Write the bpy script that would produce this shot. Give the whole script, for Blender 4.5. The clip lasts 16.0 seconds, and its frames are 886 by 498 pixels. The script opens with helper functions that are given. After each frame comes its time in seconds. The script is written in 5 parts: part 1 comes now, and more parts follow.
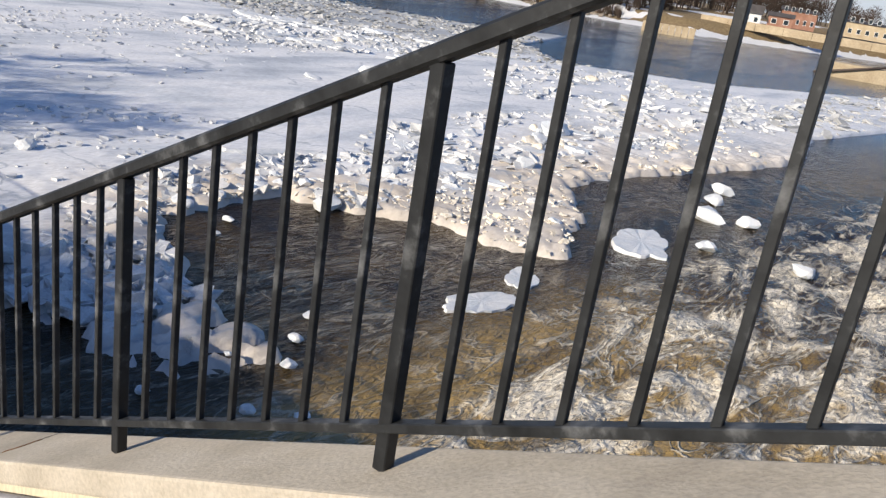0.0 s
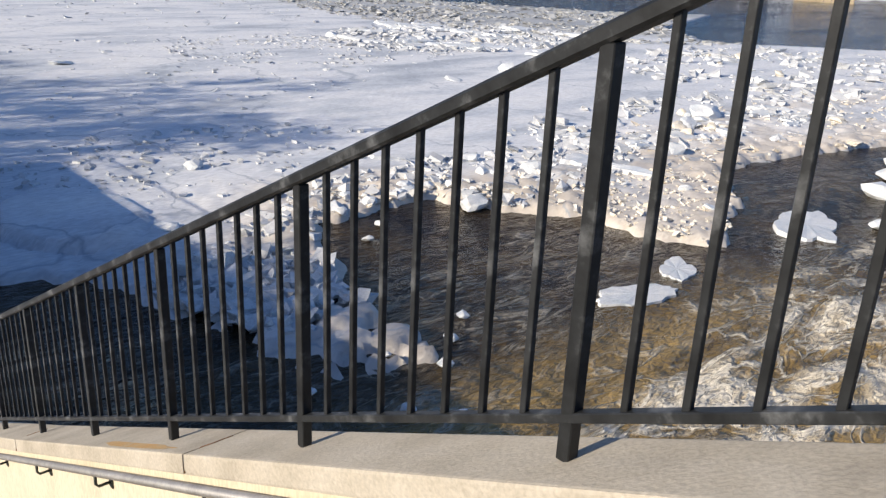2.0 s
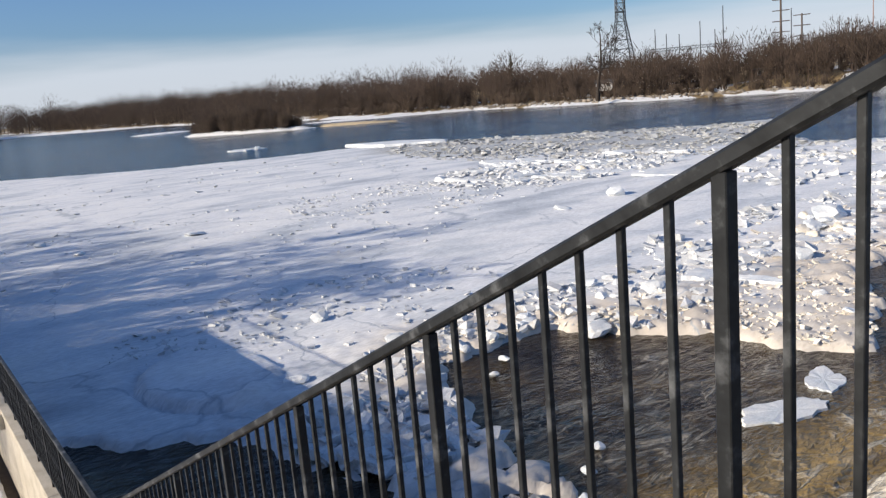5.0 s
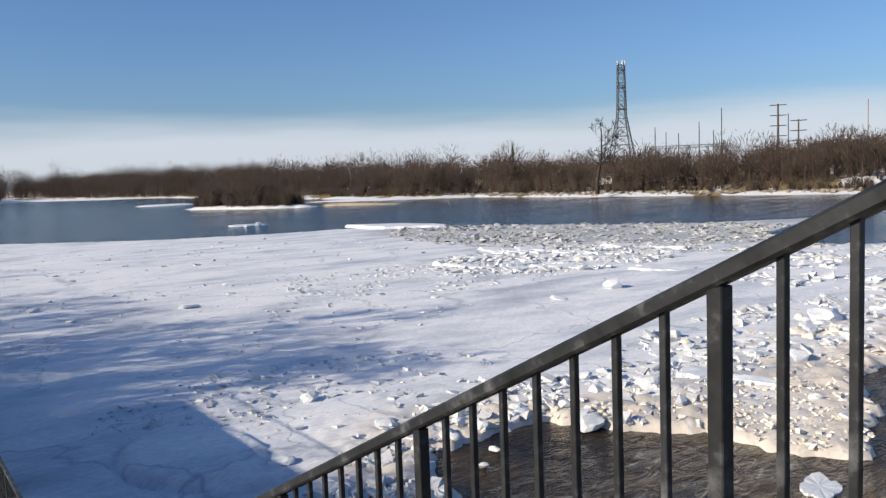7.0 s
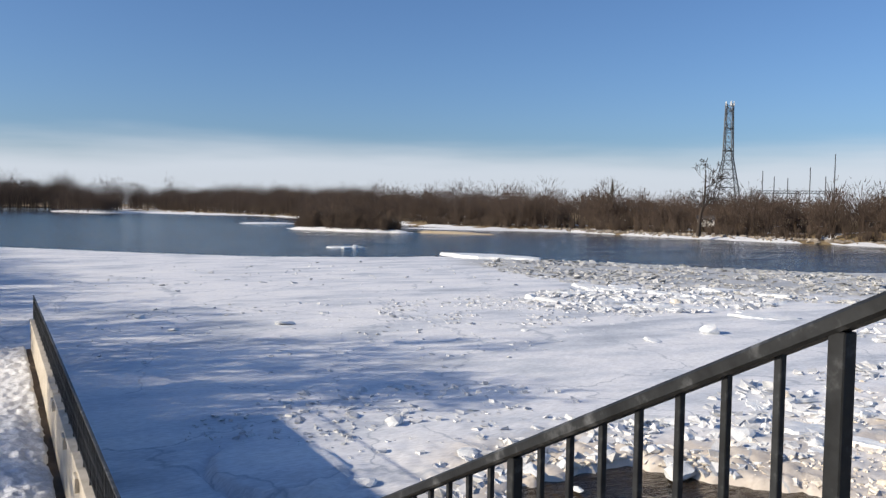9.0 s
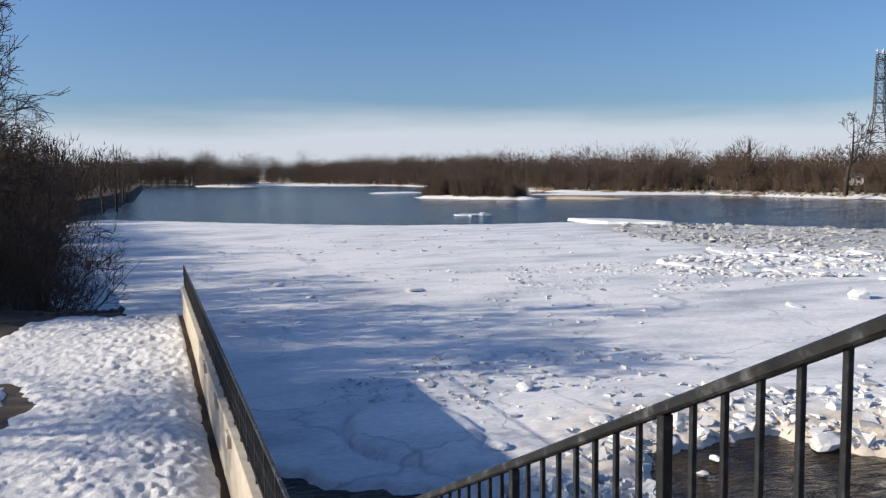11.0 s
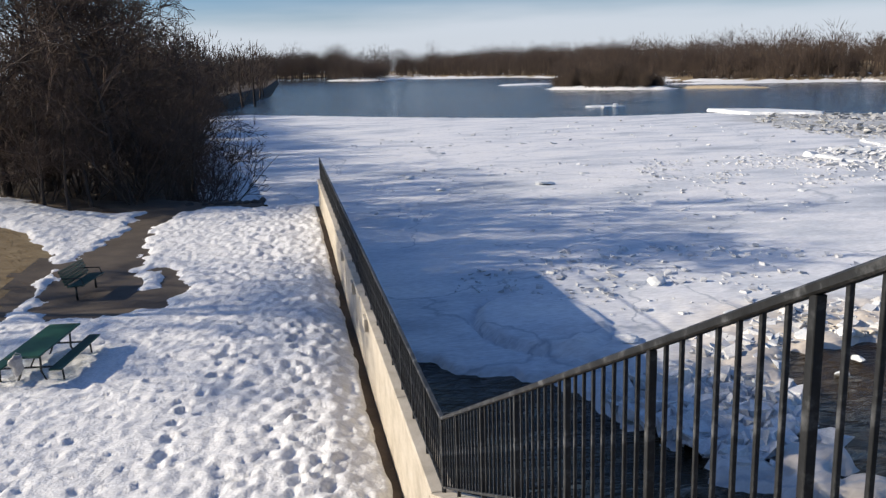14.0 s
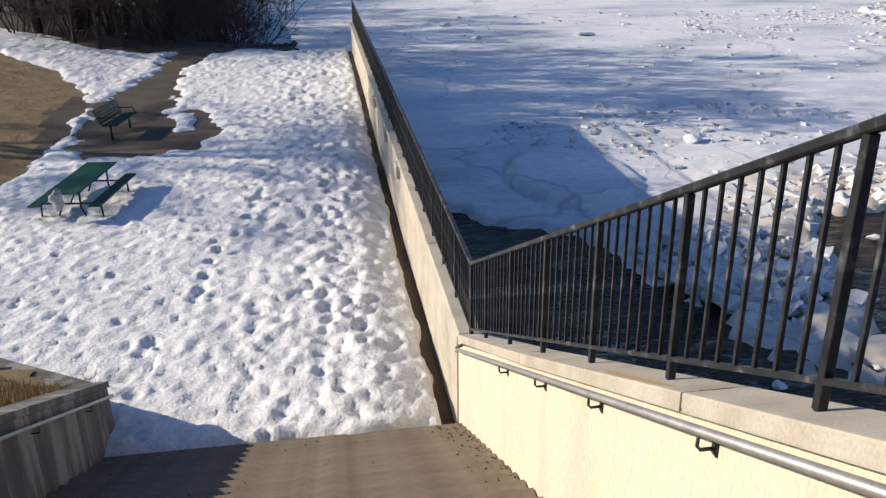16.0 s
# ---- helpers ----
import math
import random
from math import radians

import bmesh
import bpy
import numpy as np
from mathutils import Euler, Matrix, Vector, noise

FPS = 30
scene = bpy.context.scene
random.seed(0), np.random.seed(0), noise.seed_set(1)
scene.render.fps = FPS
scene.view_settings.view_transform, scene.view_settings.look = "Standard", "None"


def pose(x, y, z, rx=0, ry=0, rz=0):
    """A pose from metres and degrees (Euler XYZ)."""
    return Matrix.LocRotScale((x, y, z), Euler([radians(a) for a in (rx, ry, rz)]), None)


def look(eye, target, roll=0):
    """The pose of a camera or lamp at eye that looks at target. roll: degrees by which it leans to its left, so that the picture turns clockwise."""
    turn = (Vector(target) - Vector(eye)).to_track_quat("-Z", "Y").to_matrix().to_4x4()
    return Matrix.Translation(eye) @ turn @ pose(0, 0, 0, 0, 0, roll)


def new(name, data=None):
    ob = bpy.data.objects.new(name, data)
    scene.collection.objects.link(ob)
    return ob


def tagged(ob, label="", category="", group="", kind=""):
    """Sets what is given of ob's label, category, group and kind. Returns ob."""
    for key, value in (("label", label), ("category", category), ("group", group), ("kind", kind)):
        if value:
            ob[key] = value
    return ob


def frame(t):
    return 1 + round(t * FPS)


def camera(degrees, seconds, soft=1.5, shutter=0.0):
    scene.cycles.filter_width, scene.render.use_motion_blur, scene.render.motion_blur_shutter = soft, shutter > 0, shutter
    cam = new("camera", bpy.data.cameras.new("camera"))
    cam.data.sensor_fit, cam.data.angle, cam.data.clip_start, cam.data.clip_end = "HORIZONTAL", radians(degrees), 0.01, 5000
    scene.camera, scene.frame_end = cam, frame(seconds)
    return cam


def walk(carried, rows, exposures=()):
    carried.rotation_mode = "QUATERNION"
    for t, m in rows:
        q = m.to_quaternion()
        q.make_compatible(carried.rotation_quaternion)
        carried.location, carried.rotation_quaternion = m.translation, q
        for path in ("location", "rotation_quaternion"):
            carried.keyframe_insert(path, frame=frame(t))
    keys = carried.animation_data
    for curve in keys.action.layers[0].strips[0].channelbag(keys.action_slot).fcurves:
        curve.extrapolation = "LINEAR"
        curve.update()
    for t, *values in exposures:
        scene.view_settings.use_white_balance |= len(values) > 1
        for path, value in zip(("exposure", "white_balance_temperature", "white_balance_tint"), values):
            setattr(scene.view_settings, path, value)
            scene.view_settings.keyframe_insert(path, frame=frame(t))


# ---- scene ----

# World: x runs from the land wall out over the river, y down the stair and along the wall, z up from the ice.
# ---- camera ----
cam = camera(56.28, 16.0, soft=1.35)
PATH = [
    (0.0, pose(-1.412, -9.352, 8.013, 70.647, -8.669, -50.419)),
    (0.5, pose(-1.413, -9.332, 8.000, 69.892, -7.717, -48.321)),
    (1.0, pose(-1.427, -9.324, 7.992, 69.459, -6.626, -46.222)),
    (1.5, pose(-1.448, -9.324, 7.990, 69.260, -4.844, -44.096)),
    (2.0, pose(-1.456, -9.309, 7.987, 69.641, -2.532, -41.768)),
    (2.5, pose(-1.467, -9.304, 7.994, 70.736, -0.052, -39.790)),
    (3.0, pose(-1.484, -9.309, 8.007, 72.320, 2.072, -38.220)),
    (3.5, pose(-1.501, -9.322, 8.018, 73.887, 3.979, -37.033)),
    (4.0, pose(-1.500, -9.328, 8.023, 75.545, 5.164, -36.008)),
    (6.5, pose(-1.505, -9.342, 8.059, 83.485, 2.844, -35.234)),
    (7.0, pose(-1.507, -9.343, 8.069, 84.828, 2.159, -35.164)),
    (7.5, pose(-1.503, -9.351, 8.065, 85.977, 1.505, -34.339)),
    (8.0, pose(-1.513, -9.351, 8.060, 86.699, 0.607, -32.776)),
    (8.5, pose(-1.531, -9.345, 8.056, 87.145, -0.390, -30.751)),
    (9.0, pose(-1.554, -9.336, 8.055, 87.025, -0.850, -28.485)),
    (9.5, pose(-1.575, -9.327, 8.045, 86.400, -0.600, -26.163)),
    (12.0, pose(-1.628, -9.320, 8.011, 83.282, 1.539, -16.561)),
    (12.5, pose(-1.638, -9.320, 8.004, 82.158, 1.818, -15.253)),
    (13.0, pose(-1.644, -9.324, 7.993, 80.973, 1.942, -13.701)),
    (13.5, pose(-1.654, -9.325, 7.978, 79.308, 1.723, -12.298)),
    (14.0, pose(-1.664, -9.327, 7.960, 77.598, 1.774, -10.988)),
    (14.5, pose(-1.673, -9.329, 7.947, 75.893, 1.983, -9.743)),
    (15.0, pose(-1.682, -9.333, 7.930, 73.927, 1.521, -9.196)),
    (15.5, pose(-1.694, -9.332, 7.907, 71.283, 0.931, -8.815)),
    (16.0, pose(-1.702, -9.335, 7.882, 67.489, 0.696, -8.480)),
]
walk(cam, PATH, exposures=[(0.0, 0.2), (16.0, 0.2)])

# ---- light ----
SUN_EL, SUN_AZ = radians(25.5), radians(-79.0)          # azimuth clockwise from +y
to_sun = Vector((math.sin(SUN_AZ) * math.cos(SUN_EL), math.cos(SUN_AZ) * math.cos(SUN_EL), math.sin(SUN_EL)))
sun = new("sun", bpy.data.lights.new("sun", "SUN"))
sun.data.energy, sun.data.angle, sun.data.color = 5.0, radians(0.55), (1.0, 0.88, 0.71)
sun.matrix_world = look((0, 0, 60), Vector((0, 0, 60)) - to_sun)
world = bpy.data.worlds.new("sky")
scene.world = world
world.use_nodes = True
wn = world.node_tree
sky = wn.nodes.new("ShaderNodeTexSky")
sky.sky_type, sky.sun_disc = "NISHITA", False
sky.sun_elevation, sky.sun_rotation = SUN_EL, SUN_AZ
sky.air_density, sky.dust_density, sky.ozone_density, sky.altitude = 1.0, 1.1, 5.0, 250
# the clear blue above, and a thin pale bank of cloud low on the horizon
tint = wn.nodes.new("ShaderNodeMix")
tint.data_type, tint.blend_type = "RGBA", "MULTIPLY"
tint.inputs[0].default_value, tint.inputs[7].default_value = 1.0, (1.0, 1.10, 1.27, 1)
wn.links.new(sky.outputs[0], tint.inputs[6])
dirn = wn.nodes.new("ShaderNodeTexCoord")
sep = wn.nodes.new("ShaderNodeSeparateXYZ")
wn.links.new(dirn.outputs["Generated"], sep.inputs[0])
wisp = wn.nodes.new("ShaderNodeTexNoise")
wisp.inputs["Scale"].default_value, wisp.inputs["Detail"].default_value = 3.0, 4.0
mapw = wn.nodes.new("ShaderNodeMapping")
mapw.inputs["Scale"].default_value = (1, 1, 9)
wn.links.new(dirn.outputs["Generated"], mapw.inputs[0])
wn.links.new(mapw.outputs[0], wisp.inputs["Vector"])
lift = wn.nodes.new("ShaderNodeMath")
lift.operation = "MULTIPLY_ADD"
lift.inputs[1].default_value = 0.05
wn.links.new(wisp.outputs["Fac"], lift.inputs[0])
wn.links.new(sep.outputs["Z"], lift.inputs[2])
band = wn.nodes.new("ShaderNodeMapRange")
band.interpolation_type = "SMOOTHSTEP"
for key, v in (("From Min", 0.112), ("From Max", 0.062), ("To Min", 0.0), ("To Max", 0.8)):
    band.inputs[key].default_value = v
wn.links.new(lift.outputs[0], band.inputs[0])
cloud = wn.nodes.new("ShaderNodeMix")
cloud.data_type = "RGBA"
wn.links.new(band.outputs[0], cloud.inputs[0])
wn.links.new(tint.outputs[2], cloud.inputs[6])
cloud.inputs[7].default_value = (7.4, 7.9, 8.8, 1)
wn.links.new(cloud.outputs[2], wn.nodes["Background"].inputs[0])
wn.nodes["Background"].inputs[1].default_value = 0.083


# The river lies lower than the land: its plan is drawn 8 m below the eye and set down to its true level and size here.
EYE = Vector((-1.5, -9.33, 8.0))
RS = 1.3
RIVER = Matrix.Translation(EYE) @ Matrix.Scale(RS, 4) @ Matrix.Translation(-EYE)


# ---- numeric noise ----
def lattice(ix, iy, seed):
    h = (ix.astype(np.int64) * 374761393 + iy.astype(np.int64) * 668265263 + seed * 1442695041) & 0x7FFFFFFF
    h = ((h ^ (h >> 13)) * 1274126177) & 0x7FFFFFFF
    return ((h ^ (h >> 16)) & 0xFFFF) / 65535.0


def vnoise(x, y, seed=0):
    ix, iy = np.floor(x), np.floor(y)
    fx, fy = x - ix, y - iy
    fx, fy = fx * fx * (3 - 2 * fx), fy * fy * (3 - 2 * fy)
    a, b = lattice(ix, iy, seed), lattice(ix + 1, iy, seed)
    c, d = lattice(ix, iy + 1, seed), lattice(ix + 1, iy + 1, seed)
    return (a * (1 - fx) + b * fx) * (1 - fy) + (c * (1 - fx) + d * fx) * fy


def fbm(x, y, seed=0, octaves=4):
    total, amp = 0.0, 0.5
    for k in range(octaves):
        total = total + amp * (vnoise(x, y, seed + 17 * k) - 0.5) * 2
        x, y, amp = x * 2.03 + 3.1, y * 2.03 - 1.7, amp * 0.5
    return total


def smooth(a, b, v):
    t = np.clip((v - a) / (b - a), 0, 1)
    return t * t * (3 - 2 * t)


def inside(poly, x, y):
    """Signed distance to a closed outline, positive inside."""
    best, odd = np.full(x.shape, 1e9), np.zeros(x.shape, bool)
    for (ax, ay), (bx, by) in zip(poly, poly[1:] + poly[:1]):
        dx, dy = bx - ax, by - ay
        t = np.clip(((x - ax) * dx + (y - ay) * dy) / (dx * dx + dy * dy), 0, 1)
        best = np.minimum(best, np.hypot(x - ax - t * dx, y - ay - t * dy))
        cross = (ay > y) != (by > y)
        odd ^= cross & (x < ax + (y - ay) * dx / (dy if dy else 1e-9))
    return np.where(odd, best, -best)


def steps_of(*spans):
    """Grid lines: (start, end, spacing) spans, one after another."""
    parts = [np.arange(a, b - 1e-6, d) for a, b, d in spans]
    return np.concatenate(parts + [np.array([spans[-1][1]])])


# ---- materials ----
def material(name, base=(0.5, 0.5, 0.5), rough=0.7, metal=0.0, colors=None, scale=4.0, detail=6.0, bump=0.0, bump_scale=None,
             stretch=(1, 1, 1), fine=None, per_object=0.0, spec=0.5, trans=0.0, island=0.0):
    """A principled surface: a coarse ramp of colours over noise, a fine grain over it, and a bump from both."""
    m = bpy.data.materials.new(name)
    m.use_nodes = True
    t = m.node_tree
    p = t.nodes["Principled BSDF"]
    p.inputs["Roughness"].default_value, p.inputs["Metallic"].default_value = rough, metal
    p.inputs["Specular IOR Level"].default_value = spec
    p.inputs["Transmission Weight"].default_value = trans
    p.inputs["Base Color"].default_value = (*base, 1)
    co = t.nodes.new("ShaderNodeTexCoord")
    mp = t.nodes.new("ShaderNodeMapping")
    mp.inputs["Scale"].default_value = stretch
    t.links.new(co.outputs["Object"], mp.inputs[0])
    n = t.nodes.new("ShaderNodeTexNoise")
    n.inputs["Scale"].default_value, n.inputs["Detail"].default_value, n.inputs["Roughness"].default_value = scale, detail, 0.62
    t.links.new(mp.outputs[0], n.inputs["Vector"])
    col = None
    if colors:
        r = t.nodes.new("ShaderNodeValToRGB")
        r.color_ramp.elements[0].position, r.color_ramp.elements[1].position = colors[0][0], colors[-1][0]
        for c in colors[1:-1]:
            r.color_ramp.elements.new(c[0])
        for e, c in zip(r.color_ramp.elements, colors):
            e.color = (*c[1], 1)
        t.links.new(n.outputs["Fac"], r.inputs[0])
        col = r.outputs[0]
    g = t.nodes.new("ShaderNodeTexNoise")
    g.inputs["Scale"].default_value, g.inputs["Detail"].default_value = (fine or scale * 9), 4.0
    t.links.new(mp.outputs[0], g.inputs["Vector"])
    if col:
        mr = t.nodes.new("ShaderNodeMapRange")
        mr.inputs["From Min"].default_value, mr.inputs["From Max"].default_value = 0.25, 0.75
        mr.inputs["To Min"].default_value, mr.inputs["To Max"].default_value = 0.82, 1.14
        t.links.new(g.outputs["Fac"], mr.inputs[0])
        factor = mr.outputs[0]
        if per_object or island:
            if per_object:
                src = t.nodes.new("ShaderNodeObjectInfo").outputs["Random"]
            else:
                src = t.nodes.new("ShaderNodeNewGeometry").outputs["Random Per Island"]
            mo = t.nodes.new("ShaderNodeMapRange")
            amount = per_object or island
            mo.inputs["To Min"].default_value, mo.inputs["To Max"].default_value = 1 - amount, 1 + amount
            t.links.new(src, mo.inputs[0])
            mm = t.nodes.new("ShaderNodeMath")
            mm.operation = "MULTIPLY"
            t.links.new(factor, mm.inputs[0])
            t.links.new(mo.outputs[0], mm.inputs[1])
            factor = mm.outputs[0]
        v = t.nodes.new("ShaderNodeVectorMath")
        v.operation = "SCALE"
        t.links.new(col, v.inputs[0])
        t.links.new(factor, v.inputs["Scale"])
        t.links.new(v.outputs[0], p.inputs["Base Color"])
    if bump:
        b = t.nodes.new("ShaderNodeBump")
        b.inputs["Strength"].default_value, b.inputs["Distance"].default_value = 1.0, bump
        add = t.nodes.new("ShaderNodeMath")
        add.operation = "MULTIPLY_ADD"
        add.inputs[1].default_value = 0.35
        t.links.new(g.outputs["Fac"], add.inputs[0])
        t.links.new(n.outputs["Fac"], add.inputs[2])
        t.links.new(add.outputs[0], b.inputs["Height"])
        t.links.new(b.outputs[0], p.inputs["Normal"])
    return m


def mixed(m, other, socket):
    """Blend m's base colour with another colour by a factor socket."""
    t = m.node_tree
    p = t.nodes["Principled BSDF"]
    old = p.inputs["Base Color"].links[0].from_socket
    mx = t.nodes.new("ShaderNodeMix")
    mx.data_type = "RGBA"
    t.links.new(socket, mx.inputs[0])
    t.links.new(old, mx.inputs[6])
    mx.inputs[7].default_value = (*other, 1)
    t.links.new(mx.outputs[2], p.inputs["Base Color"])


def attribute_socket(m, name):
    a = m.node_tree.nodes.new("ShaderNodeAttribute")
    a.attribute_name = name
    return a.outputs["Fac"]


SNOW = material("snow", colors=[(0.3, (0.64, 0.65, 0.66)), (0.5, (0.76, 0.765, 0.77)), (0.75, (0.83, 0.83, 0.82))], scale=3.2, fine=15, rough=0.65, bump=0.05, spec=0.3)
ICE_SNOW = material("wind_packed_snow_on_ice", colors=[(0.28, (0.42, 0.45, 0.50)), (0.42, (0.62, 0.65, 0.69)), (0.52, (0.78, 0.79, 0.81)), (0.7, (0.86, 0.86, 0.85))], scale=0.16, detail=9.0, fine=5, rough=0.6, bump=0.09, spec=0.3, stretch=(0.55, 1.5, 1))
# tan dirt on the broken rim, also darkening it where shade lies
mixed(ICE_SNOW, (0.58, 0.46, 0.31), attribute_socket(ICE_SNOW, "dirt_shade"))


def cracks(m, scale, width, colour, strength):
    """Thin dark fissures between large broken plates."""
    t = m.node_tree
    co, n, mx, v = t.nodes.new("ShaderNodeTexCoord"), t.nodes.new("ShaderNodeTexNoise"), t.nodes.new("ShaderNodeVectorMath"), t.nodes.new("ShaderNodeTexVoronoi")
    n.inputs["Scale"].default_value, n.inputs["Detail"].default_value = scale * 4, 5
    mx.operation = "MULTIPLY_ADD"
    mx.inputs[1].default_value = (5, 5, 0)
    t.links.new(co.outputs["Object"], n.inputs["Vector"])
    t.links.new(n.outputs["Color"], mx.inputs[0])
    t.links.new(co.outputs["Object"], mx.inputs[2])
    v.feature = "DISTANCE_TO_EDGE"
    v.inputs["Scale"].default_value = scale
    t.links.new(mx.outputs[0], v.inputs["Vector"])
    r = t.nodes.new("ShaderNodeMapRange")
    r.inputs["From Min"].default_value, r.inputs["From Max"].default_value = width, 0.0
    r.inputs["To Max"].default_value = strength
    t.links.new(v.outputs["Distance"], r.inputs[0])
    mixed(m, colour, r.outputs[0])


cracks(ICE_SNOW, 0.09, 0.012, (0.36, 0.40, 0.45), 0.75)
mixed(ICE_SNOW, (0.30, 0.31, 0.31), attribute_socket(ICE_SNOW, "slush"))
ICE_BLOCK = material("ice_block", colors=[(0.3, (0.570, 0.626, 0.662)), (0.5, (0.736, 0.754, 0.764)), (0.7, (0.828, 0.828, 0.810))], scale=2.0, fine=22, rough=0.45, bump=0.03, per_object=0.08)
FOAM_ICE = material("tan_frozen_foam", colors=[(0.3, (0.58, 0.50, 0.38)), (0.5, (0.76, 0.69, 0.57)), (0.72, (0.86, 0.83, 0.76))], scale=2.5, fine=25, rough=0.6, bump=0.03, per_object=0.1)
CONCRETE = material("weathered_concrete", colors=[(0.25, (0.33, 0.29, 0.23)), (0.5, (0.47, 0.42, 0.34)), (0.75, (0.56, 0.51, 0.43))], scale=2.2, fine=70, rough=0.85, bump=0.006, per_object=0.04)
DARK_CONCRETE = material("dark_stained_concrete", colors=[(0.35, (0.07, 0.065, 0.06)), (0.5, (0.13, 0.12, 0.11)), (0.56, (0.26, 0.245, 0.22)), (0.75, (0.30, 0.28, 0.25))], scale=1.3, fine=50, rough=0.9, bump=0.006, stretch=(1, 1.6, 0.2))
CREAM = material("cream_painted_concrete", colors=[(0.2, (0.552, 0.488, 0.368)), (0.5, (0.662, 0.598, 0.460)), (0.8, (0.699, 0.644, 0.506))], scale=1.1, fine=55, rough=0.75, bump=0.004, stretch=(1, 1, 0.35))
RUST = material("rust_stain", colors=[(0.3, (0.46, 0.36, 0.24)), (0.5, (0.5, 0.33, 0.15)), (0.7, (0.52, 0.30, 0.11))], scale=14, rough=0.9)
RUST_DARK = material("dark_rust", colors=[(0.3, (0.12, 0.05, 0.02)), (0.7, (0.30, 0.13, 0.04))], scale=20, rough=0.95)
STAIN = material("pale_lime_stain", colors=[(0.3, (0.55, 0.5, 0.42)), (0.7, (0.68, 0.63, 0.55))], scale=9, rough=0.9)
BLACK = material("worn_black_paint", colors=[(0.35, (0.010, 0.011, 0.012)), (0.54, (0.026, 0.028, 0.030)), (0.66, (0.13, 0.135, 0.14))], scale=6, fine=60, rough=0.5, bump=0.002, per_object=0.2, spec=0.3)
GALV = material("galvanised_pipe", colors=[(0.3, (0.30, 0.29, 0.28)), (0.7, (0.45, 0.43, 0.41))], scale=8, rough=0.45, metal=0.5, bump=0.001)
STEP = material("gritty_brown_concrete", colors=[(0.25, (0.128, 0.098, 0.068)), (0.5, (0.196, 0.153, 0.111)), (0.75, (0.255, 0.212, 0.162))], scale=3, fine=80, rough=0.9, bump=0.008, per_object=0.08)
SOIL = material("wet_soil", colors=[(0.3, (0.05, 0.035, 0.022)), (0.6, (0.10, 0.07, 0.045)), (0.8, (0.16, 0.12, 0.08))], scale=1.5, fine=30, rough=0.9, bump=0.04)
ASPHALT = material("damp_brown_path", colors=[(0.3, (0.056, 0.042, 0.031)), (0.55, (0.087, 0.068, 0.050)), (0.75, (0.118, 0.093, 0.068))], scale=0.9, fine=40, rough=0.75, bump=0.01)
TURF = material("dormant_turf", colors=[(0.25, (0.128, 0.088, 0.040)), (0.5, (0.224, 0.160, 0.080)), (0.75, (0.304, 0.232, 0.120))], scale=1.2, fine=35, rough=0.95, bump=0.04)
GRASS = material("dry_grass", colors=[(0.3, (0.22, 0.14, 0.06)), (0.7, (0.40, 0.28, 0.13))], scale=3, rough=0.9, island=0.3)
BARK = material("dark_bark", colors=[(0.3, (0.030, 0.022, 0.017)), (0.6, (0.064, 0.048, 0.037)), (0.8, (0.111, 0.085, 0.068))], scale=4, fine=30, rough=0.9, bump=0.01, stretch=(1, 1, 0.3), per_object=0.25)
TWIG = material("bare_twigs", colors=[(0.3, (0.05, 0.034, 0.026)), (0.7, (0.11, 0.075, 0.055))], scale=1.5, rough=0.9, per_object=0.3)
FAR_TWIG = material("far_bare_twigs", colors=[(0.3, (0.028, 0.019, 0.015)), (0.7, (0.068, 0.046, 0.033))], scale=0.12, rough=0.95, island=0.6)
BRUSH = material("red_brown_brush", colors=[(0.3, (0.032, 0.022, 0.017)), (0.7, (0.076, 0.053, 0.037))], scale=0.2, rough=0.95, island=0.6)
GREEN = material("green_plastic_boards", colors=[(0.3, (0.008, 0.045, 0.026)), (0.7, (0.018, 0.085, 0.05))], scale=3, rough=0.4, bump=0.001, per_object=0.1)
STEEL_DARK = material("dark_steel", colors=[(0.3, (0.02, 0.025, 0.024)), (0.7, (0.05, 0.055, 0.05))], scale=5, rough=0.5, metal=0.3)
BAG = material("pale_plastic_bag", colors=[(0.3, (0.28, 0.27, 0.26)), (0.7, (0.5, 0.49, 0.47))], scale=8, rough=0.35, bump=0.01)
TOWER = material("galvanised_lattice", colors=[(0.3, (0.054, 0.063, 0.072)), (0.7, (0.108, 0.117, 0.126))], scale=0.3, rough=0.6, metal=0.3)
POLE = material("brown_pole", colors=[(0.3, (0.06, 0.045, 0.04)), (0.7, (0.12, 0.09, 0.07))], scale=0.8, rough=0.8)
ROCK = material("shore_rock", colors=[(0.3, (0.16, 0.13, 0.10)), (0.55, (0.28, 0.24, 0.19)), (0.8, (0.4, 0.36, 0.3))], scale=0.9, fine=8, rough=0.9, bump=0.05, island=0.25)
DARK_ROCK = material("wet_rock", colors=[(0.3, (0.02, 0.018, 0.016)), (0.7, (0.06, 0.05, 0.04))], scale=3, rough=0.6, bump=0.02)
BRICK = material("red_brick_far", colors=[(0.3, (0.25, 0.12, 0.08)), (0.7, (0.36, 0.2, 0.14))], scale=0.6, rough=0.9)
SAND = material("tan_stone_far", colors=[(0.3, (0.36, 0.28, 0.18)), (0.7, (0.5, 0.41, 0.28))], scale=0.4, rough=0.9)
WHITE = material("white_siding", colors=[(0.3, (0.65, 0.65, 0.63)), (0.7, (0.78, 0.78, 0.76))], scale=0.5, rough=0.7)
ROOF = material("dark_roofing", colors=[(0.3, (0.05, 0.045, 0.045)), (0.7, (0.1, 0.09, 0.085))], scale=0.6, rough=0.9)
PANE = material("window_pane", base=(0.03, 0.04, 0.05), rough=0.08)
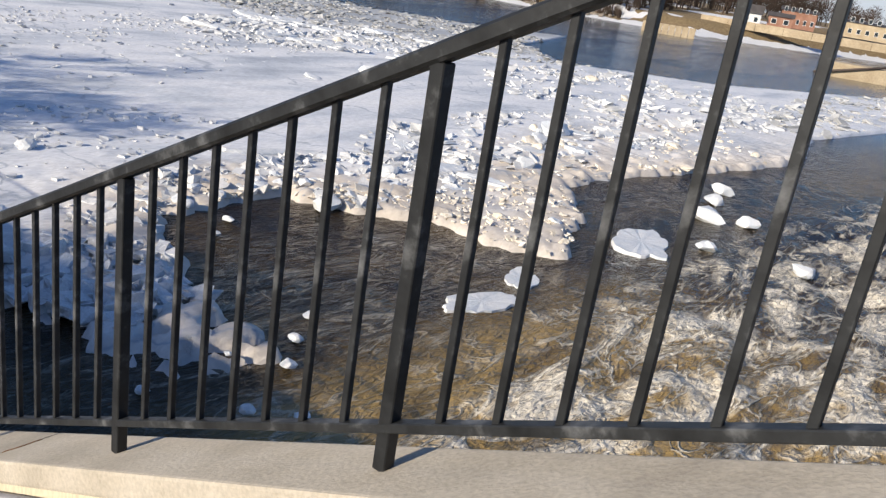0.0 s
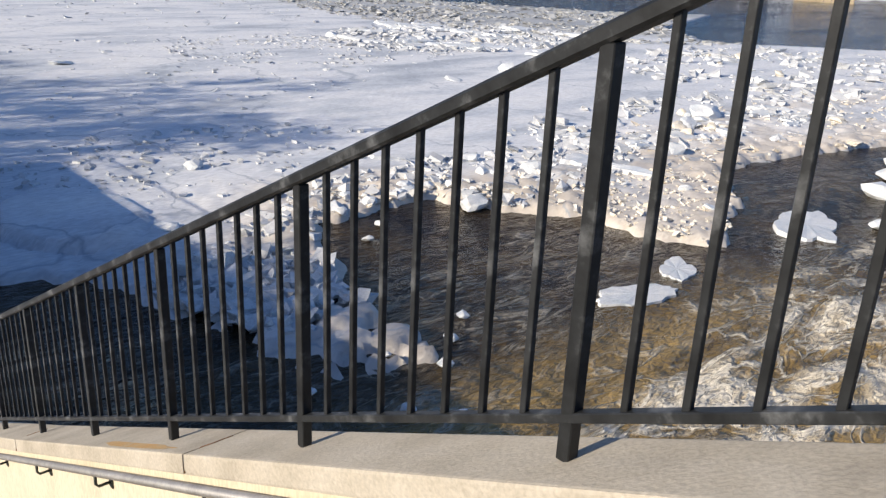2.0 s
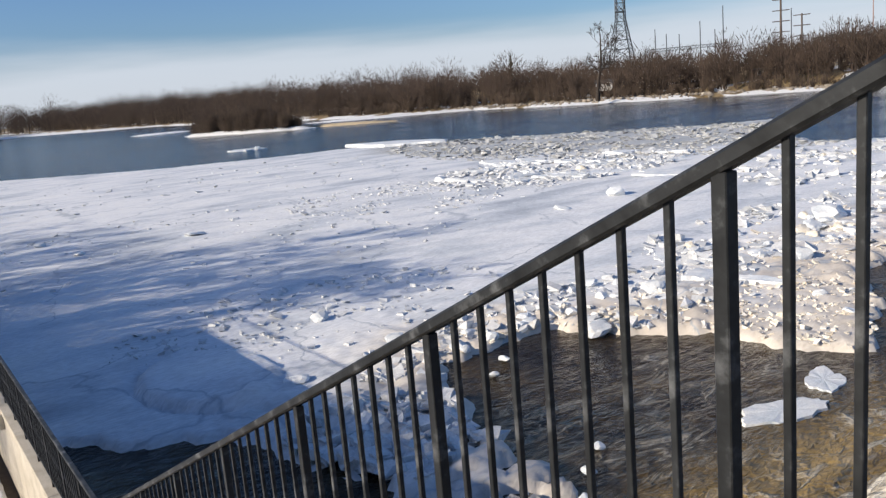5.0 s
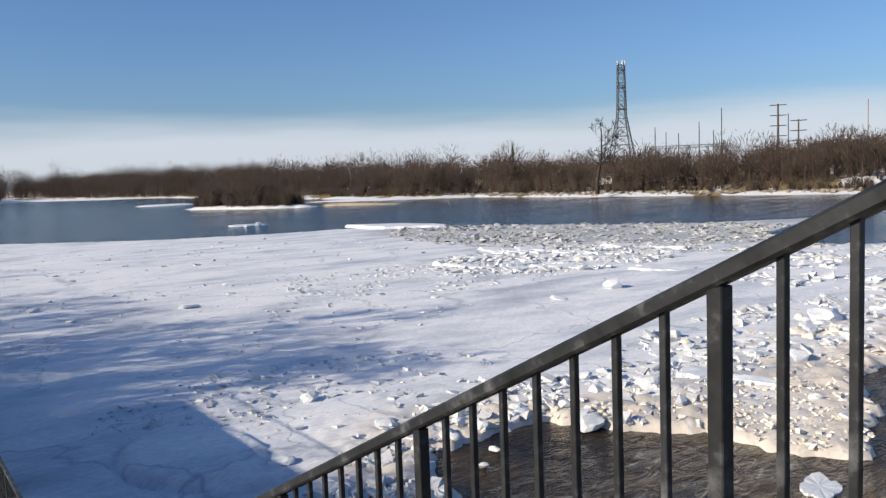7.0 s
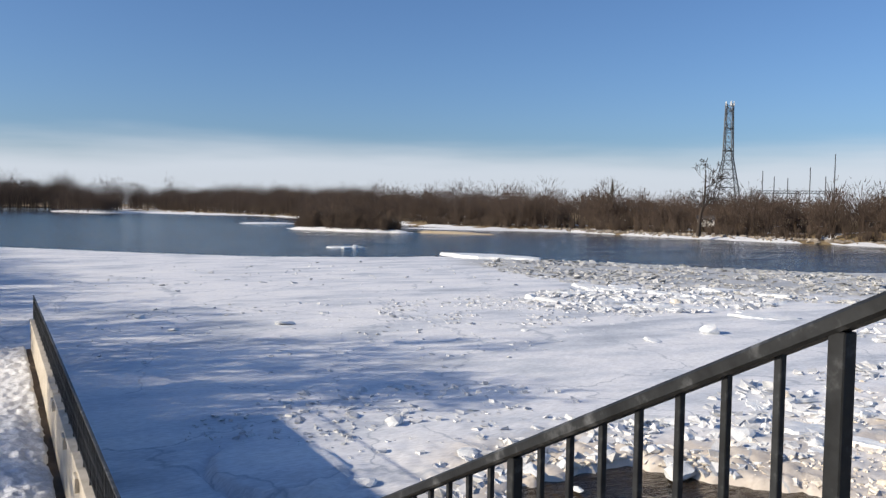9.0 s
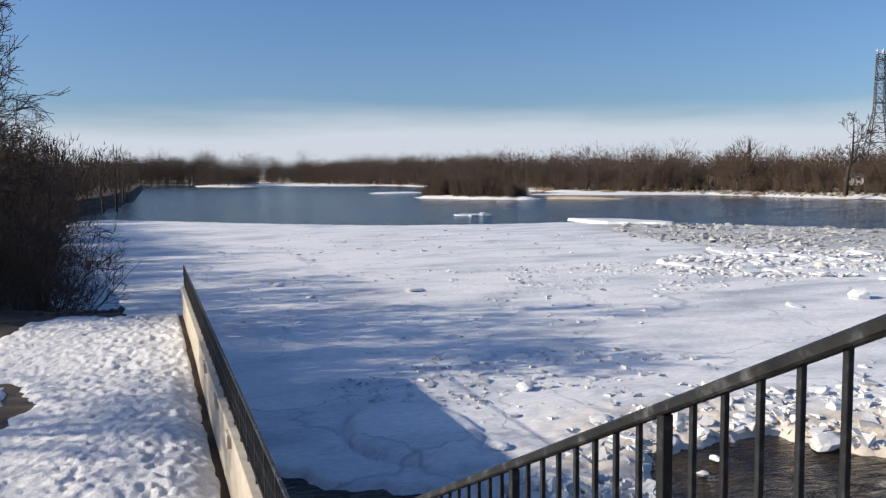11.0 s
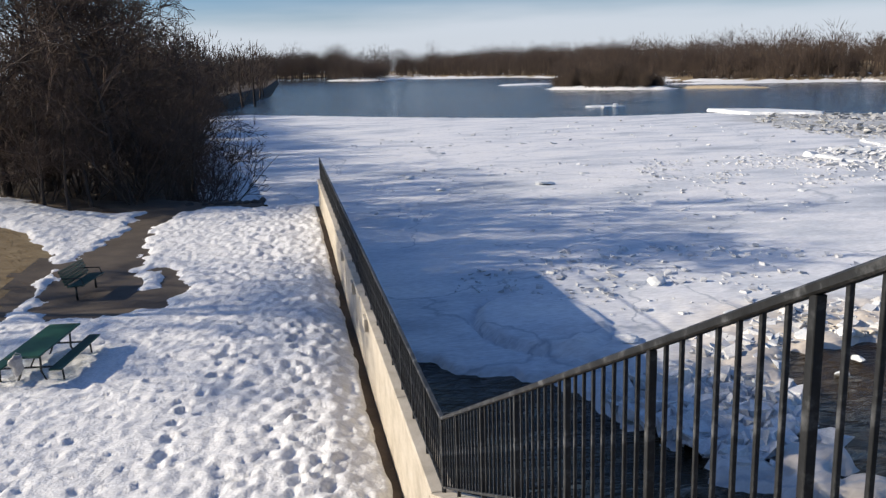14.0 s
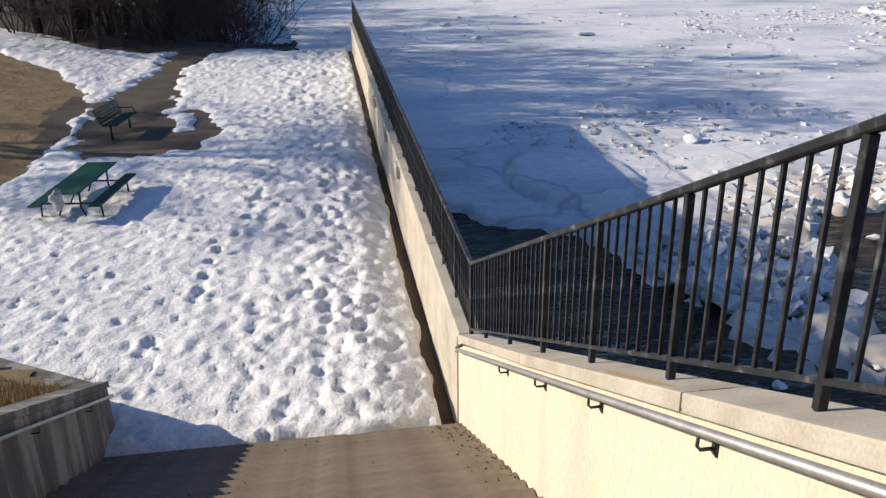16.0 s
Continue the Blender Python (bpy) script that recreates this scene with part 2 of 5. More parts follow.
CONIFER = material("conifer_needles", colors=[(0.3, (0.02, 0.03, 0.018)), (0.7, (0.05, 0.06, 0.035))], scale=0.6, rough=0.95)


def water_material():
    m = bpy.data.materials.new("river_water")
    m.use_nodes = True
    t = m.node_tree
    L = t.links.new
    p = t.nodes["Principled BSDF"]
    co = t.nodes.new("ShaderNodeTexCoord")

    def noise_node(scale, detail, stretch=(1, 1, 1), turn=0.0, distort=0.0):
        mp = t.nodes.new("ShaderNodeMapping")
        mp.inputs["Scale"].default_value, mp.inputs["Rotation"].default_value = stretch, (0, 0, turn)
        L(co.outputs["Object"], mp.inputs[0])
        n = t.nodes.new("ShaderNodeTexNoise")
        n.inputs["Scale"].default_value, n.inputs["Detail"].default_value = scale, detail
        n.inputs["Distortion"].default_value = distort
        L(mp.outputs[0], n.inputs["Vector"])
        return n.outputs["Fac"]

    def op(kind, a, b=None, c=None):
        n = t.nodes.new("ShaderNodeMath")
        n.operation = kind
        for i, v in enumerate((a, b, c)):
            if v is None:
                continue
            if isinstance(v, (int, float)):
                n.inputs[i].default_value = v
            else:
                L(v, n.inputs[i])
        return n.outputs[0]

    def span(v, a, b, lo=0.0, hi=1.0):
        n = t.nodes.new("ShaderNodeMapRange")
        for k, q in (("From Min", a), ("From Max", b), ("To Min", lo), ("To Max", hi)):
            n.inputs[k].default_value = q
        L(v, n.inputs[0])
        return n.outputs[0]

    at = t.nodes.new("ShaderNodeAttribute")
    at.attribute_name = "foam"
    foam_area = at.outputs["Fac"]
    silt = t.nodes.new("ShaderNodeAttribute")
    silt.attribute_name = "silt"
    big = noise_node(0.16, 7, (1, 2.4, 1), 0.75, 1.6)
    veins = noise_node(0.24, 9, (1, 2.9, 1), 0.7, 2.4)
    ridge = op("ABSOLUTE", op("SUBTRACT", veins, 0.5))
    lines = span(ridge, 0.045, 0.0)
    froth = span(big, 0.60, 0.40)
    amount = op("MULTIPLY", foam_area, op("ADD", op("MULTIPLY", lines, 0.55), op("MULTIPLY", froth, 0.52)))
    clumps = span(op("ADD", amount, op("MULTIPLY", op("SUBTRACT", noise_node(1.4, 6, (1, 1.5, 1), 0.6, 1.0), 0.5), op("MULTIPLY", foam_area, 0.9))), 0.13, 0.62)
    mud = t.nodes.new("ShaderNodeMix")
    mud.data_type = "RGBA"
    L(span(noise_node(0.13, 5, (1, 1.9, 1), 0.6, 0.9), 0.38, 0.62), mud.inputs[0])
    mud.inputs[6].default_value, mud.inputs[7].default_value = (0.016, 0.011, 0.007, 1), (0.06, 0.042, 0.02, 1)
    bed = t.nodes.new("ShaderNodeMix")
    bed.data_type = "RGBA"
    sh = t.nodes.new("ShaderNodeAttribute")
    sh.attribute_name = "shoal"
    L(op("MULTIPLY", sh.outputs["Fac"], span(noise_node(0.22, 4, (1, 1.6, 1), 0.6, 0.8), 0.32, 0.52, 0.15, 1.0)), bed.inputs[0])
    L(mud.outputs[2], bed.inputs[6])
    bed.inputs[7].default_value = (0.33, 0.225, 0.085, 1)
    deep = t.nodes.new("ShaderNodeMix")
    deep.data_type = "RGBA"
    L(silt.outputs["Fac"], deep.inputs[0])
    deep.inputs[6].default_value = (0.010, 0.020, 0.032, 1)
    L(bed.outputs[2], deep.inputs[7])
    mx = t.nodes.new("ShaderNodeMix")
    mx.data_type = "RGBA"
    L(clumps, mx.inputs[0])
    L(deep.outputs[2], mx.inputs[6])
    mx.inputs[7].default_value = (0.78, 0.71, 0.58, 1)
    L(mx.outputs[2], p.inputs["Base Color"])
    gusts = span(noise_node(0.035, 5, (1, 3.5, 1), 1.2, 0.8), 0.38, 0.62, 0.03, 0.16)
    L(op("MAXIMUM", span(clumps, 0, 1, 0.10, 0.7), op("MULTIPLY", gusts, op("SUBTRACT", 1.0, silt.outputs["Fac"]))), p.inputs["Roughness"])
    p.inputs["IOR"].default_value = 1.33
    ripple = op("ADD", noise_node(2.6, 5, (1, 2.2, 1), 0.4, 0.6), op("MULTIPLY", noise_node(0.6, 3, (1, 2.5, 1), 0.5), 2.0))
    b = t.nodes.new("ShaderNodeBump")
    b.inputs["Strength"].default_value, b.inputs["Distance"].default_value = 1.0, 0.22
    L(op("MULTIPLY", op("ADD", ripple, op("MULTIPLY", clumps, 0.7)), span(silt.outputs["Fac"], 0, 1, 0.22, 1.0)), b.inputs["Height"])
    L(b.outputs[0], p.inputs["Normal"])
    return m


WATER = water_material()


# ---- mesh helpers ----
def mesh_of(name, verts, faces, mat, flat=False):
    me = bpy.data.meshes.new(name)
    me.from_pydata([tuple(v) for v in verts], [], faces)
    me.materials.append(mat)
    if not flat:
        me.shade_smooth()
    me.update()
    return me


def bm_mesh(name, bm, mat, flat=True):
    me = bpy.data.meshes.new(name)
    bmesh.ops.recalc_face_normals(bm, faces=bm.faces)
    bm.to_mesh(me)
    bm.free()
    me.materials.append(mat)
    if not flat:
        me.shade_smooth()
    return me


def part(name, me, parent, label="", m=None):
    ob = new(name, me)
    ob.parent = parent
    if m is not None:
        ob.matrix_basis = m
    if label:
        ob["label"] = label
    return ob


def thing(name, label, category, group="", kind="", m=None, me=None):
    ob = new(name, me)
    if m is not None:
        ob.matrix_basis = m
    return tagged(ob, label, category, group, kind)


def box_bm(size, bevel=0.0, at=(0, 0, 0), bm=None, turn=None):
    own = bm or bmesh.new()
    r = bmesh.ops.create_cube(own, size=1.0)
    m = Matrix.Translation(at) @ (turn or Matrix()) @ Matrix.Diagonal((*size, 1))
    bmesh.ops.transform(own, matrix=m, verts=r["verts"])
    if bevel:
        edges = list({e for v in r["verts"] for e in v.link_edges})
        bmesh.ops.bevel(own, geom=edges, offset=bevel, segments=1, affect="EDGES", profile=0.7)
    return own


def box(name, size, mat, bevel=0.0, at=(0, 0, 0), turn=None):
    return bm_mesh(name, box_bm(size, bevel, at, None, turn), mat)


def tube(points, radii, sides=8, cap=True):
    """Vertices and faces of a tube along points."""
    verts, faces = [], []
    pts = [Vector(p) for p in points]
    ref = Vector((0.31, 0.17, 0.93))
    for i, p in enumerate(pts):
        d = (pts[min(i + 1, len(pts) - 1)] - pts[max(i - 1, 0)]).normalized()
        u = d.cross(ref)
        if u.length < 0.05:
            u = d.cross(Vector((1, 0, 0)))
        u.normalize()
        w = d.cross(u)
        for k in range(sides):
            a = 2 * math.pi * k / sides
            verts.append(p + (u * math.cos(a) + w * math.sin(a)) * radii[i])
    for i in range(len(pts) - 1):
        for k in range(sides):
            a, b = i * sides + k, i * sides + (k + 1) % sides
            faces.append((a, b, b + sides, a + sides))
    if cap:
        faces.append(tuple(range(sides))[::-1])
        faces.append(tuple(range((len(pts) - 1) * sides, len(pts) * sides)))
    return verts, faces


def tube_mesh(name, points, radius, mat, sides=10):
    v, f = tube(points, [radius] * len(points), sides)
    return mesh_of(name, v, f, mat)


def prism(name, outline, x0, x1, mat, bevel=0.0):
    """A solid between x0 and x1 whose outline is given in (y, z)."""
    bm = bmesh.new()
    a = [bm.verts.new((x0, y, z)) for y, z in outline]
    b = [bm.verts.new((x1, y, z)) for y, z in outline]
    bm.faces.new(a)
    bm.faces.new(b[::-1])
    n = len(a)
    for i in range(n):
        bm.faces.new((a[i], b[i], b[(i + 1) % n], a[(i + 1) % n]))
    if bevel:
        bmesh.ops.bevel(bm, geom=list(bm.edges), offset=bevel, segments=2, affect="EDGES", profile=0.7)
    return bm_mesh(name, bm, mat)


def grid_mesh(name, xs, ys, z, keep, mat, attributes=None, river=False):
    """A height field on the lines xs, ys; keep marks the vertices whose faces stay."""
    ny, nx = z.shape
    X, Y = np.meshgrid(xs, ys)
    co = np.stack([X, Y, z], -1).reshape(-1, 3)
    idx = np.arange(nx * ny).reshape(ny, nx)
    q = np.stack([idx[:-1, :-1], idx[:-1, 1:], idx[1:, 1:], idx[1:, :-1]], -1).reshape(-1, 4)
    k = keep.reshape(-1)
    q = q[k[q].any(1)]
    used = np.unique(q)
    remap = np.full(nx * ny, -1)
    remap[used] = np.arange(len(used))
    co, q = co[used], remap[q]
    if river:
        co = (co - np.array(EYE)) * RS + np.array(EYE)
    me = bpy.data.meshes.new(name)
    me.vertices.add(len(co))
    me.vertices.foreach_set("co", co.astype(np.float32).ravel())
    me.loops.add(q.size)
    me.loops.foreach_set("vertex_index", q.astype(np.int32).ravel())
    me.polygons.add(len(q))
    me.polygons.foreach_set("loop_start", np.arange(0, q.size, 4, dtype=np.int32))
    me.polygons.foreach_set("loop_total", np.full(len(q), 4, dtype=np.int32))
    me.update(calc_edges=True)
    me.shade_smooth()
    me.materials.append(mat)
    for key, values in (attributes or {}).items():
        a = me.attributes.new(key, "FLOAT", "POINT")
        a.data.foreach_set("value", values.reshape(-1)[used].astype(np.float32))
    me.validate()
    return me


def lump(seed, rough=0.28, flat=0.7, levels=2):
    """Vertices and faces of one irregular broken lump, about a metre across."""
    rng = random.Random(seed)
    bm = bmesh.new()
    bmesh.ops.create_icosphere(bm, subdivisions=levels, radius=0.5)
    cuts = [(Vector((rng.uniform(-1, 1), rng.uniform(-1, 1), rng.uniform(-0.6, 1))).normalized(), rng.uniform(0.26, 0.42)) for _ in range(7)]
    for v in bm.verts:
        for n, d in cuts:
            over = v.co.dot(n) - d
            if over > 0:
                v.co -= n * over
        v.co *= 1 + rough * noise.noise(v.co * 3 + Vector((seed * 3.1, 0, 0)))
        v.co.z *= flat
    bm.verts.ensure_lookup_table()
    vs = [v.co.copy() for v in bm.verts]
    fs = [tuple(v.index for v in f.verts) for f in bm.faces]
    bm.free()
    return vs, fs

# ---- the river: water, ice ----
ICE_EDGE = [(-0.5, 13.2), (1.5, 12.4), (2.9, 11.0), (4.5, 10.0), (5.1, 8.1), (5.5, 6.9), (6.2, 5.4), (6.4, 4.1), (6.3, 3.2), (6.9, 2.5), (7.8, 1.9), (8.7, 1.9), (9.4, 3.0), (9.6, 4.5), (9.6, 6.3), (10.7, 8.2),
            (12.0, 10.5), (13.8, 10.4), (16.0, 10.5), (17.2, 8.1), (18.5, 7.1), (19.1, 5.9), (18.8, 4.5), (19.6, 2.4), (21.0, 1.8), (22.7, 3.1),
            (25.0, 4.1), (28.4, 6.8), (33.3, 6.6), (38.6, 5.2), (49.8, 3.4), (61.6, 6.1), (76.4, 4.5), (104.2, 2.4), (148.2, -9.0), (147.9, 1.4), (116.0, 12.0), (84.7, 23.5), (73.1, 34.5),
            (82.7, 46.2), (96.5, 50.9), (108.4, 55.5), (92.4, 63.3), (81.0, 82.0), (72.7, 94.5), (64.5, 106.1), (49.8, 107.8), (33.2, 114.0), (17.7, 129.1), (0.1, 148.9), (-12.5, 164.6), (-25.1, 153.5),
            (-20.7, 116.0), (-18.5, 94.2), (-12.2, 54.8), (-9.1, 46.4), (-6.1, 40.1), (-0.5, 33.9)]
SLUSH = [(62.3, 101.7), (53.7, 84.3), (57.6, 63.2), (63.7, 47.7), (74.1, 35.6), (82.7, 46.2), (108.4, 55.5), (92.4, 63.3), (81.0, 82.0), (70.7, 97.7)]
BANK = [(32.0, 0.1), (32.7, 0.1), (34.6, -0.4), (35.2, -3.2), (37, -5.5), (46, -7), (74, -9.5), (88, -12), (146, -20), (219, -25), (255, -16), (377, -5), (782, -1), (1300, -10)]


def far_shore(y):
    """x of the far shore at y."""
    ys = [-400, -100, 0, 41, 58.5, 76.9, 100.4, 128.5, 171.2, 228.0, 237.5, 302.2, 498.1, 624.8, 868.4, 1197.3]
    xs = [330, 300, 270, 245, 215.3, 192.6, 186.2, 180.1, 170.2, 168.8, 152.3, 147.8, 152.2, 131.4, 114.2, 79.0]
    return np.interp(y, ys, xs)


def build_water():
    xs = steps_of((-900, -40, 60), (-40, -0.5, 4), (-0.5, 46, 0.22), (46, 130, 2.0), (130, 2600, 90))
    ys = steps_of((-1200, -40, 60), (-40, -26, 2), (-26, 14, 0.22), (14, 160, 3.0), (160, 2600, 90))
    X, Y = np.meshgrid(xs, ys)
    # rapids below the pool, spreading outward and back along the wall
    line = np.interp(X, [0, 6, 12, 20, 30, 50, 90], [-3.5, -2.0, -0.5, 0.4, 0.2, -1.5, -4])
    rough = smooth(0.8, -2.5, Y - line) * smooth(95, 55, X) * smooth(-60, -30, Y)
    pool = smooth(4.0, -1.0, Y - line - 6.5) * smooth(30, 18, X) * 0.5
    foam = np.clip(rough + pool * (0.55 + 0.3 * fbm(X * 0.5, Y * 0.5, 5)), 0, 1)
    foam = np.maximum(foam, 0.16 * smooth(60, 95, X) * smooth(260, 180, Y))
    silt = np.maximum(rough, smooth(75, 50, X) * smooth(30, 13, Y))
    shoal = smooth(2.2, -1.0, Y + 0.6 * fbm(X * 0.4, Y * 0.4, 6)) * smooth(26, 13, X)
    near = smooth(48, 42, X) * smooth(14.5, 12.5, Y) * smooth(-27, -24, Y)
    c, s = math.cos(0.45), math.sin(0.45)
    U, V = X * c + Y * s, -X * s + Y * c
    z = -0.16 + near * (0.05 * fbm(U * 0.9, V * 1.6, 2) + rough * (0.34 * fbm(U * 0.45, V * 0.9, 9, 5) + 0.10 * np.abs(fbm(U * 1.4, V * 2.2, 4)) ))
    me = grid_mesh("water", xs, ys, z, np.ones_like(z, bool), WATER, {"foam": foam, "silt": silt, "shoal": shoal}, True)
    thing("water", "brown silty rapids and blue open river water", "river", kind="structure", me=me)


def build_ice():
    xs = steps_of((-24, -0.5, 1.2), (-0.5, 56, 0.2), (56, 142, 0.9))
    ys = steps_of((-12, 60, 0.22), (60, 157, 0.8))
    X, Y = np.meshgrid(xs, ys)
    wob = 0.5 * fbm(X * 0.7, Y * 0.7, 21) + 0.35 * fbm(X * 2.1, Y * 2.1, 22)
    d = inside(ICE_EDGE, X, Y) + wob * smooth(90, 30, X)
    # far edges keep straight, near ones are broken
    base = 0.05 + 0.03 * fbm(X * 0.15, Y * 0.15, 3) + 0.02 * fbm(X * 0.9, Y * 0.5, 8)
    rub = smooth(7, 0.5, d) * smooth(62, 45, X) * smooth(24, 14, Y) * smooth(3.5, 6.5, X)
    ridge = np.exp(-((Y - np.interp(X, [12, 20, 28, 40, 60], [12, 9.5, 10.5, 12, 12])) / 2.6) ** 2) * smooth(10, 15, X) * smooth(70, 50, X)
    jam = np.exp(-(((X - 52) / 11) ** 2 + ((Y - 46) / 10) ** 2)) + 0.8 * np.exp(-(((X - 42) / 6) ** 2 + ((Y - 49) / 6) ** 2))
    broken = np.clip(np.maximum(np.maximum(rub, 0.8 * ridge), 0.55 * jam), 0, 1)
    cells = np.abs(fbm(X * 0.9, Y * 0.9, 31, 3)) + 0.6 * np.abs(fbm(X * 2.6, Y * 2.6, 32, 3))
    z = base + broken * (0.34 * (cells - 0.22) + 0.10 * fbm(X * 3.5, Y * 3.5, 33, 2))
    z = z - 0.45 * smooth(0.34, 0.14, cells) * smooth(11.5, 9.5, X) * smooth(9.5, 6.5, Y) * smooth(4.5, 6, X)
    slush = smooth(-3, 3, inside(SLUSH, X, Y) + 3 * fbm(X * 0.2, Y * 0.2, 41))
    z = z + slush * 0.07 * fbm(X * 0.8, Y * 0.8, 42, 3) + 0.02 * fbm(X * 1.7, Y * 3.2, 12, 3)
    # a curled crack in the shaded sheet by the wall, and the tilted plate beside it
    crack = np.hypot((X - 5.9) / 1.0, (Y - 14.7) / 1.5)
    arc = np.exp(-((crack - 2.0) / 0.13) ** 2) * smooth(6.4, 5.2, X)
    z = z - 0.20 * arc + 0.16 * smooth(2.05, 1.85, crack)
    z = np.where(d < 0.35, z + (np.minimum(d, 0.35) - 0.35) * 1.4, z)
    # dirty rim, ridge and jam; towards the wall the tint also paints in shade
    dirt_shade = np.clip(smooth(5.5, 0.2, d + 1.6 * fbm(X * 0.5, Y * 0.5, 51)) * smooth(70, 40, X) * smooth(4, 9, X) * smooth(22, 12, Y) * 0.55
                   + 0.45 * ridge * (0.5 + fbm(X * 0.8, Y * 0.8, 52)) + 0.22 * jam * np.abs(fbm(X, Y, 53)), 0, 0.6)
    me = grid_mesh("ice_sheet", xs, ys, z, d > -0.4, ICE_SNOW, {"dirt_shade": dirt_shade, "slush": slush * 0.62}, True)
    thing("ice_sheet", "broken snow-covered river ice sheet with cracks", "river ice", kind="structure", me=me)


build_water()
build_ice()


# ---- land on the wall's side ----
PATH_AREA = [(-8.5, 14.6), (-8.9, 16.2), (-9.6, 20.1), (-9.2, 23.2), (-8.7, 27.1), (-8.5, 30.6), (-8.7, 34.3), (-11.1, 37.0), (-7.1, 37.0), (-2.2, 35.6), (-2.4, 34.6), (-6.0, 33.2), (-7.2, 31.1),
             (-7.7, 27.6), (-7.4, 25.0), (-7.1, 21.8), (-6.2, 20.3), (-5.3, 18.4), (-5.0, 16.5), (-5.7, 15.0), (-7.3, 14.6)]
TURF_AREA = [(-15.9, 30.2), (-13.4, 28.0), (-11.2, 24.5), (-10.5, 21.8), (-10.1, 20.6), (-10.0, 18.4), (-9.9, 16.0), (-9.9, 13.5), (-10.5, 12.0), (-12.0, 11.0), (-16.1, 10.2), (-30.3, 8.7), (-30.4, 35.3), (-20.2, 32.0)]


def land_height(X, Y):
    bank = np.interp(Y, [b[0] for b in BANK], [b[1] for b in BANK])
    d = bank - X
    z = 1.28 + 0.10 * smooth(6, 24, Y) - 0.25 * smooth(1.2, 0.2, -X) * smooth(24, 14, Y)
    z = z + 0.13 * np.maximum(-X - 10, 0) * smooth(60, 30, Y) + 0.05 * fbm(X * 0.3, Y * 0.3, 61)
    edge = -5.0 + np.maximum(d, -1) * 2.4
    return np.where(Y > 31.9, np.minimum(z, edge), z), d


def build_land():
    xs = steps_of((-420, -60, 12), (-60, -20, 1.5), (-20, -0.13, 0.3))
    ys = steps_of((-0.4, 40, 0.35), (40, 260, 2.5), (260, 1500, 20))
    X, Y = np.meshgrid(xs, ys)
    z, d = land_height(X, Y)
    me = grid_mesh("ground", xs, ys, np.minimum(z, 9), d > -2, SOIL)
    thing("ground", "dark damp soil below the wooded bank", "ground", kind="structure", me=me)
    xs, ys = steps_of((-30, -8.5, 0.3)), steps_of((8, 34, 0.3))
    X, Y = np.meshgrid(xs, ys)
    z, d = land_height(X, Y)
    k = inside(TURF_AREA, X, Y) + 0.6 * fbm(X, Y, 63)
    me = grid_mesh("lawn", xs, ys, z + 0.03 + np.minimum(k, 0) * 0.05 + 0.02 * fbm(X * 3, Y * 3, 64), k > -0.9, TURF)
    thing("lawn", "patch of dormant yellow-brown lawn", "lawn", kind="structure", me=me)
    xs, ys = steps_of((-12, -1.5, 0.3)), steps_of((12, 37, 0.3))
    X, Y = np.meshgrid(xs, ys)
    z, d = land_height(X, Y)
    k = inside(PATH_AREA, X, Y)
    me = grid_mesh("footpath", xs, ys, z + 0.045, k > -1.2, ASPHALT)
    thing("footpath", "damp brown footpath between snow banks", "footpath", kind="structure", me=me)


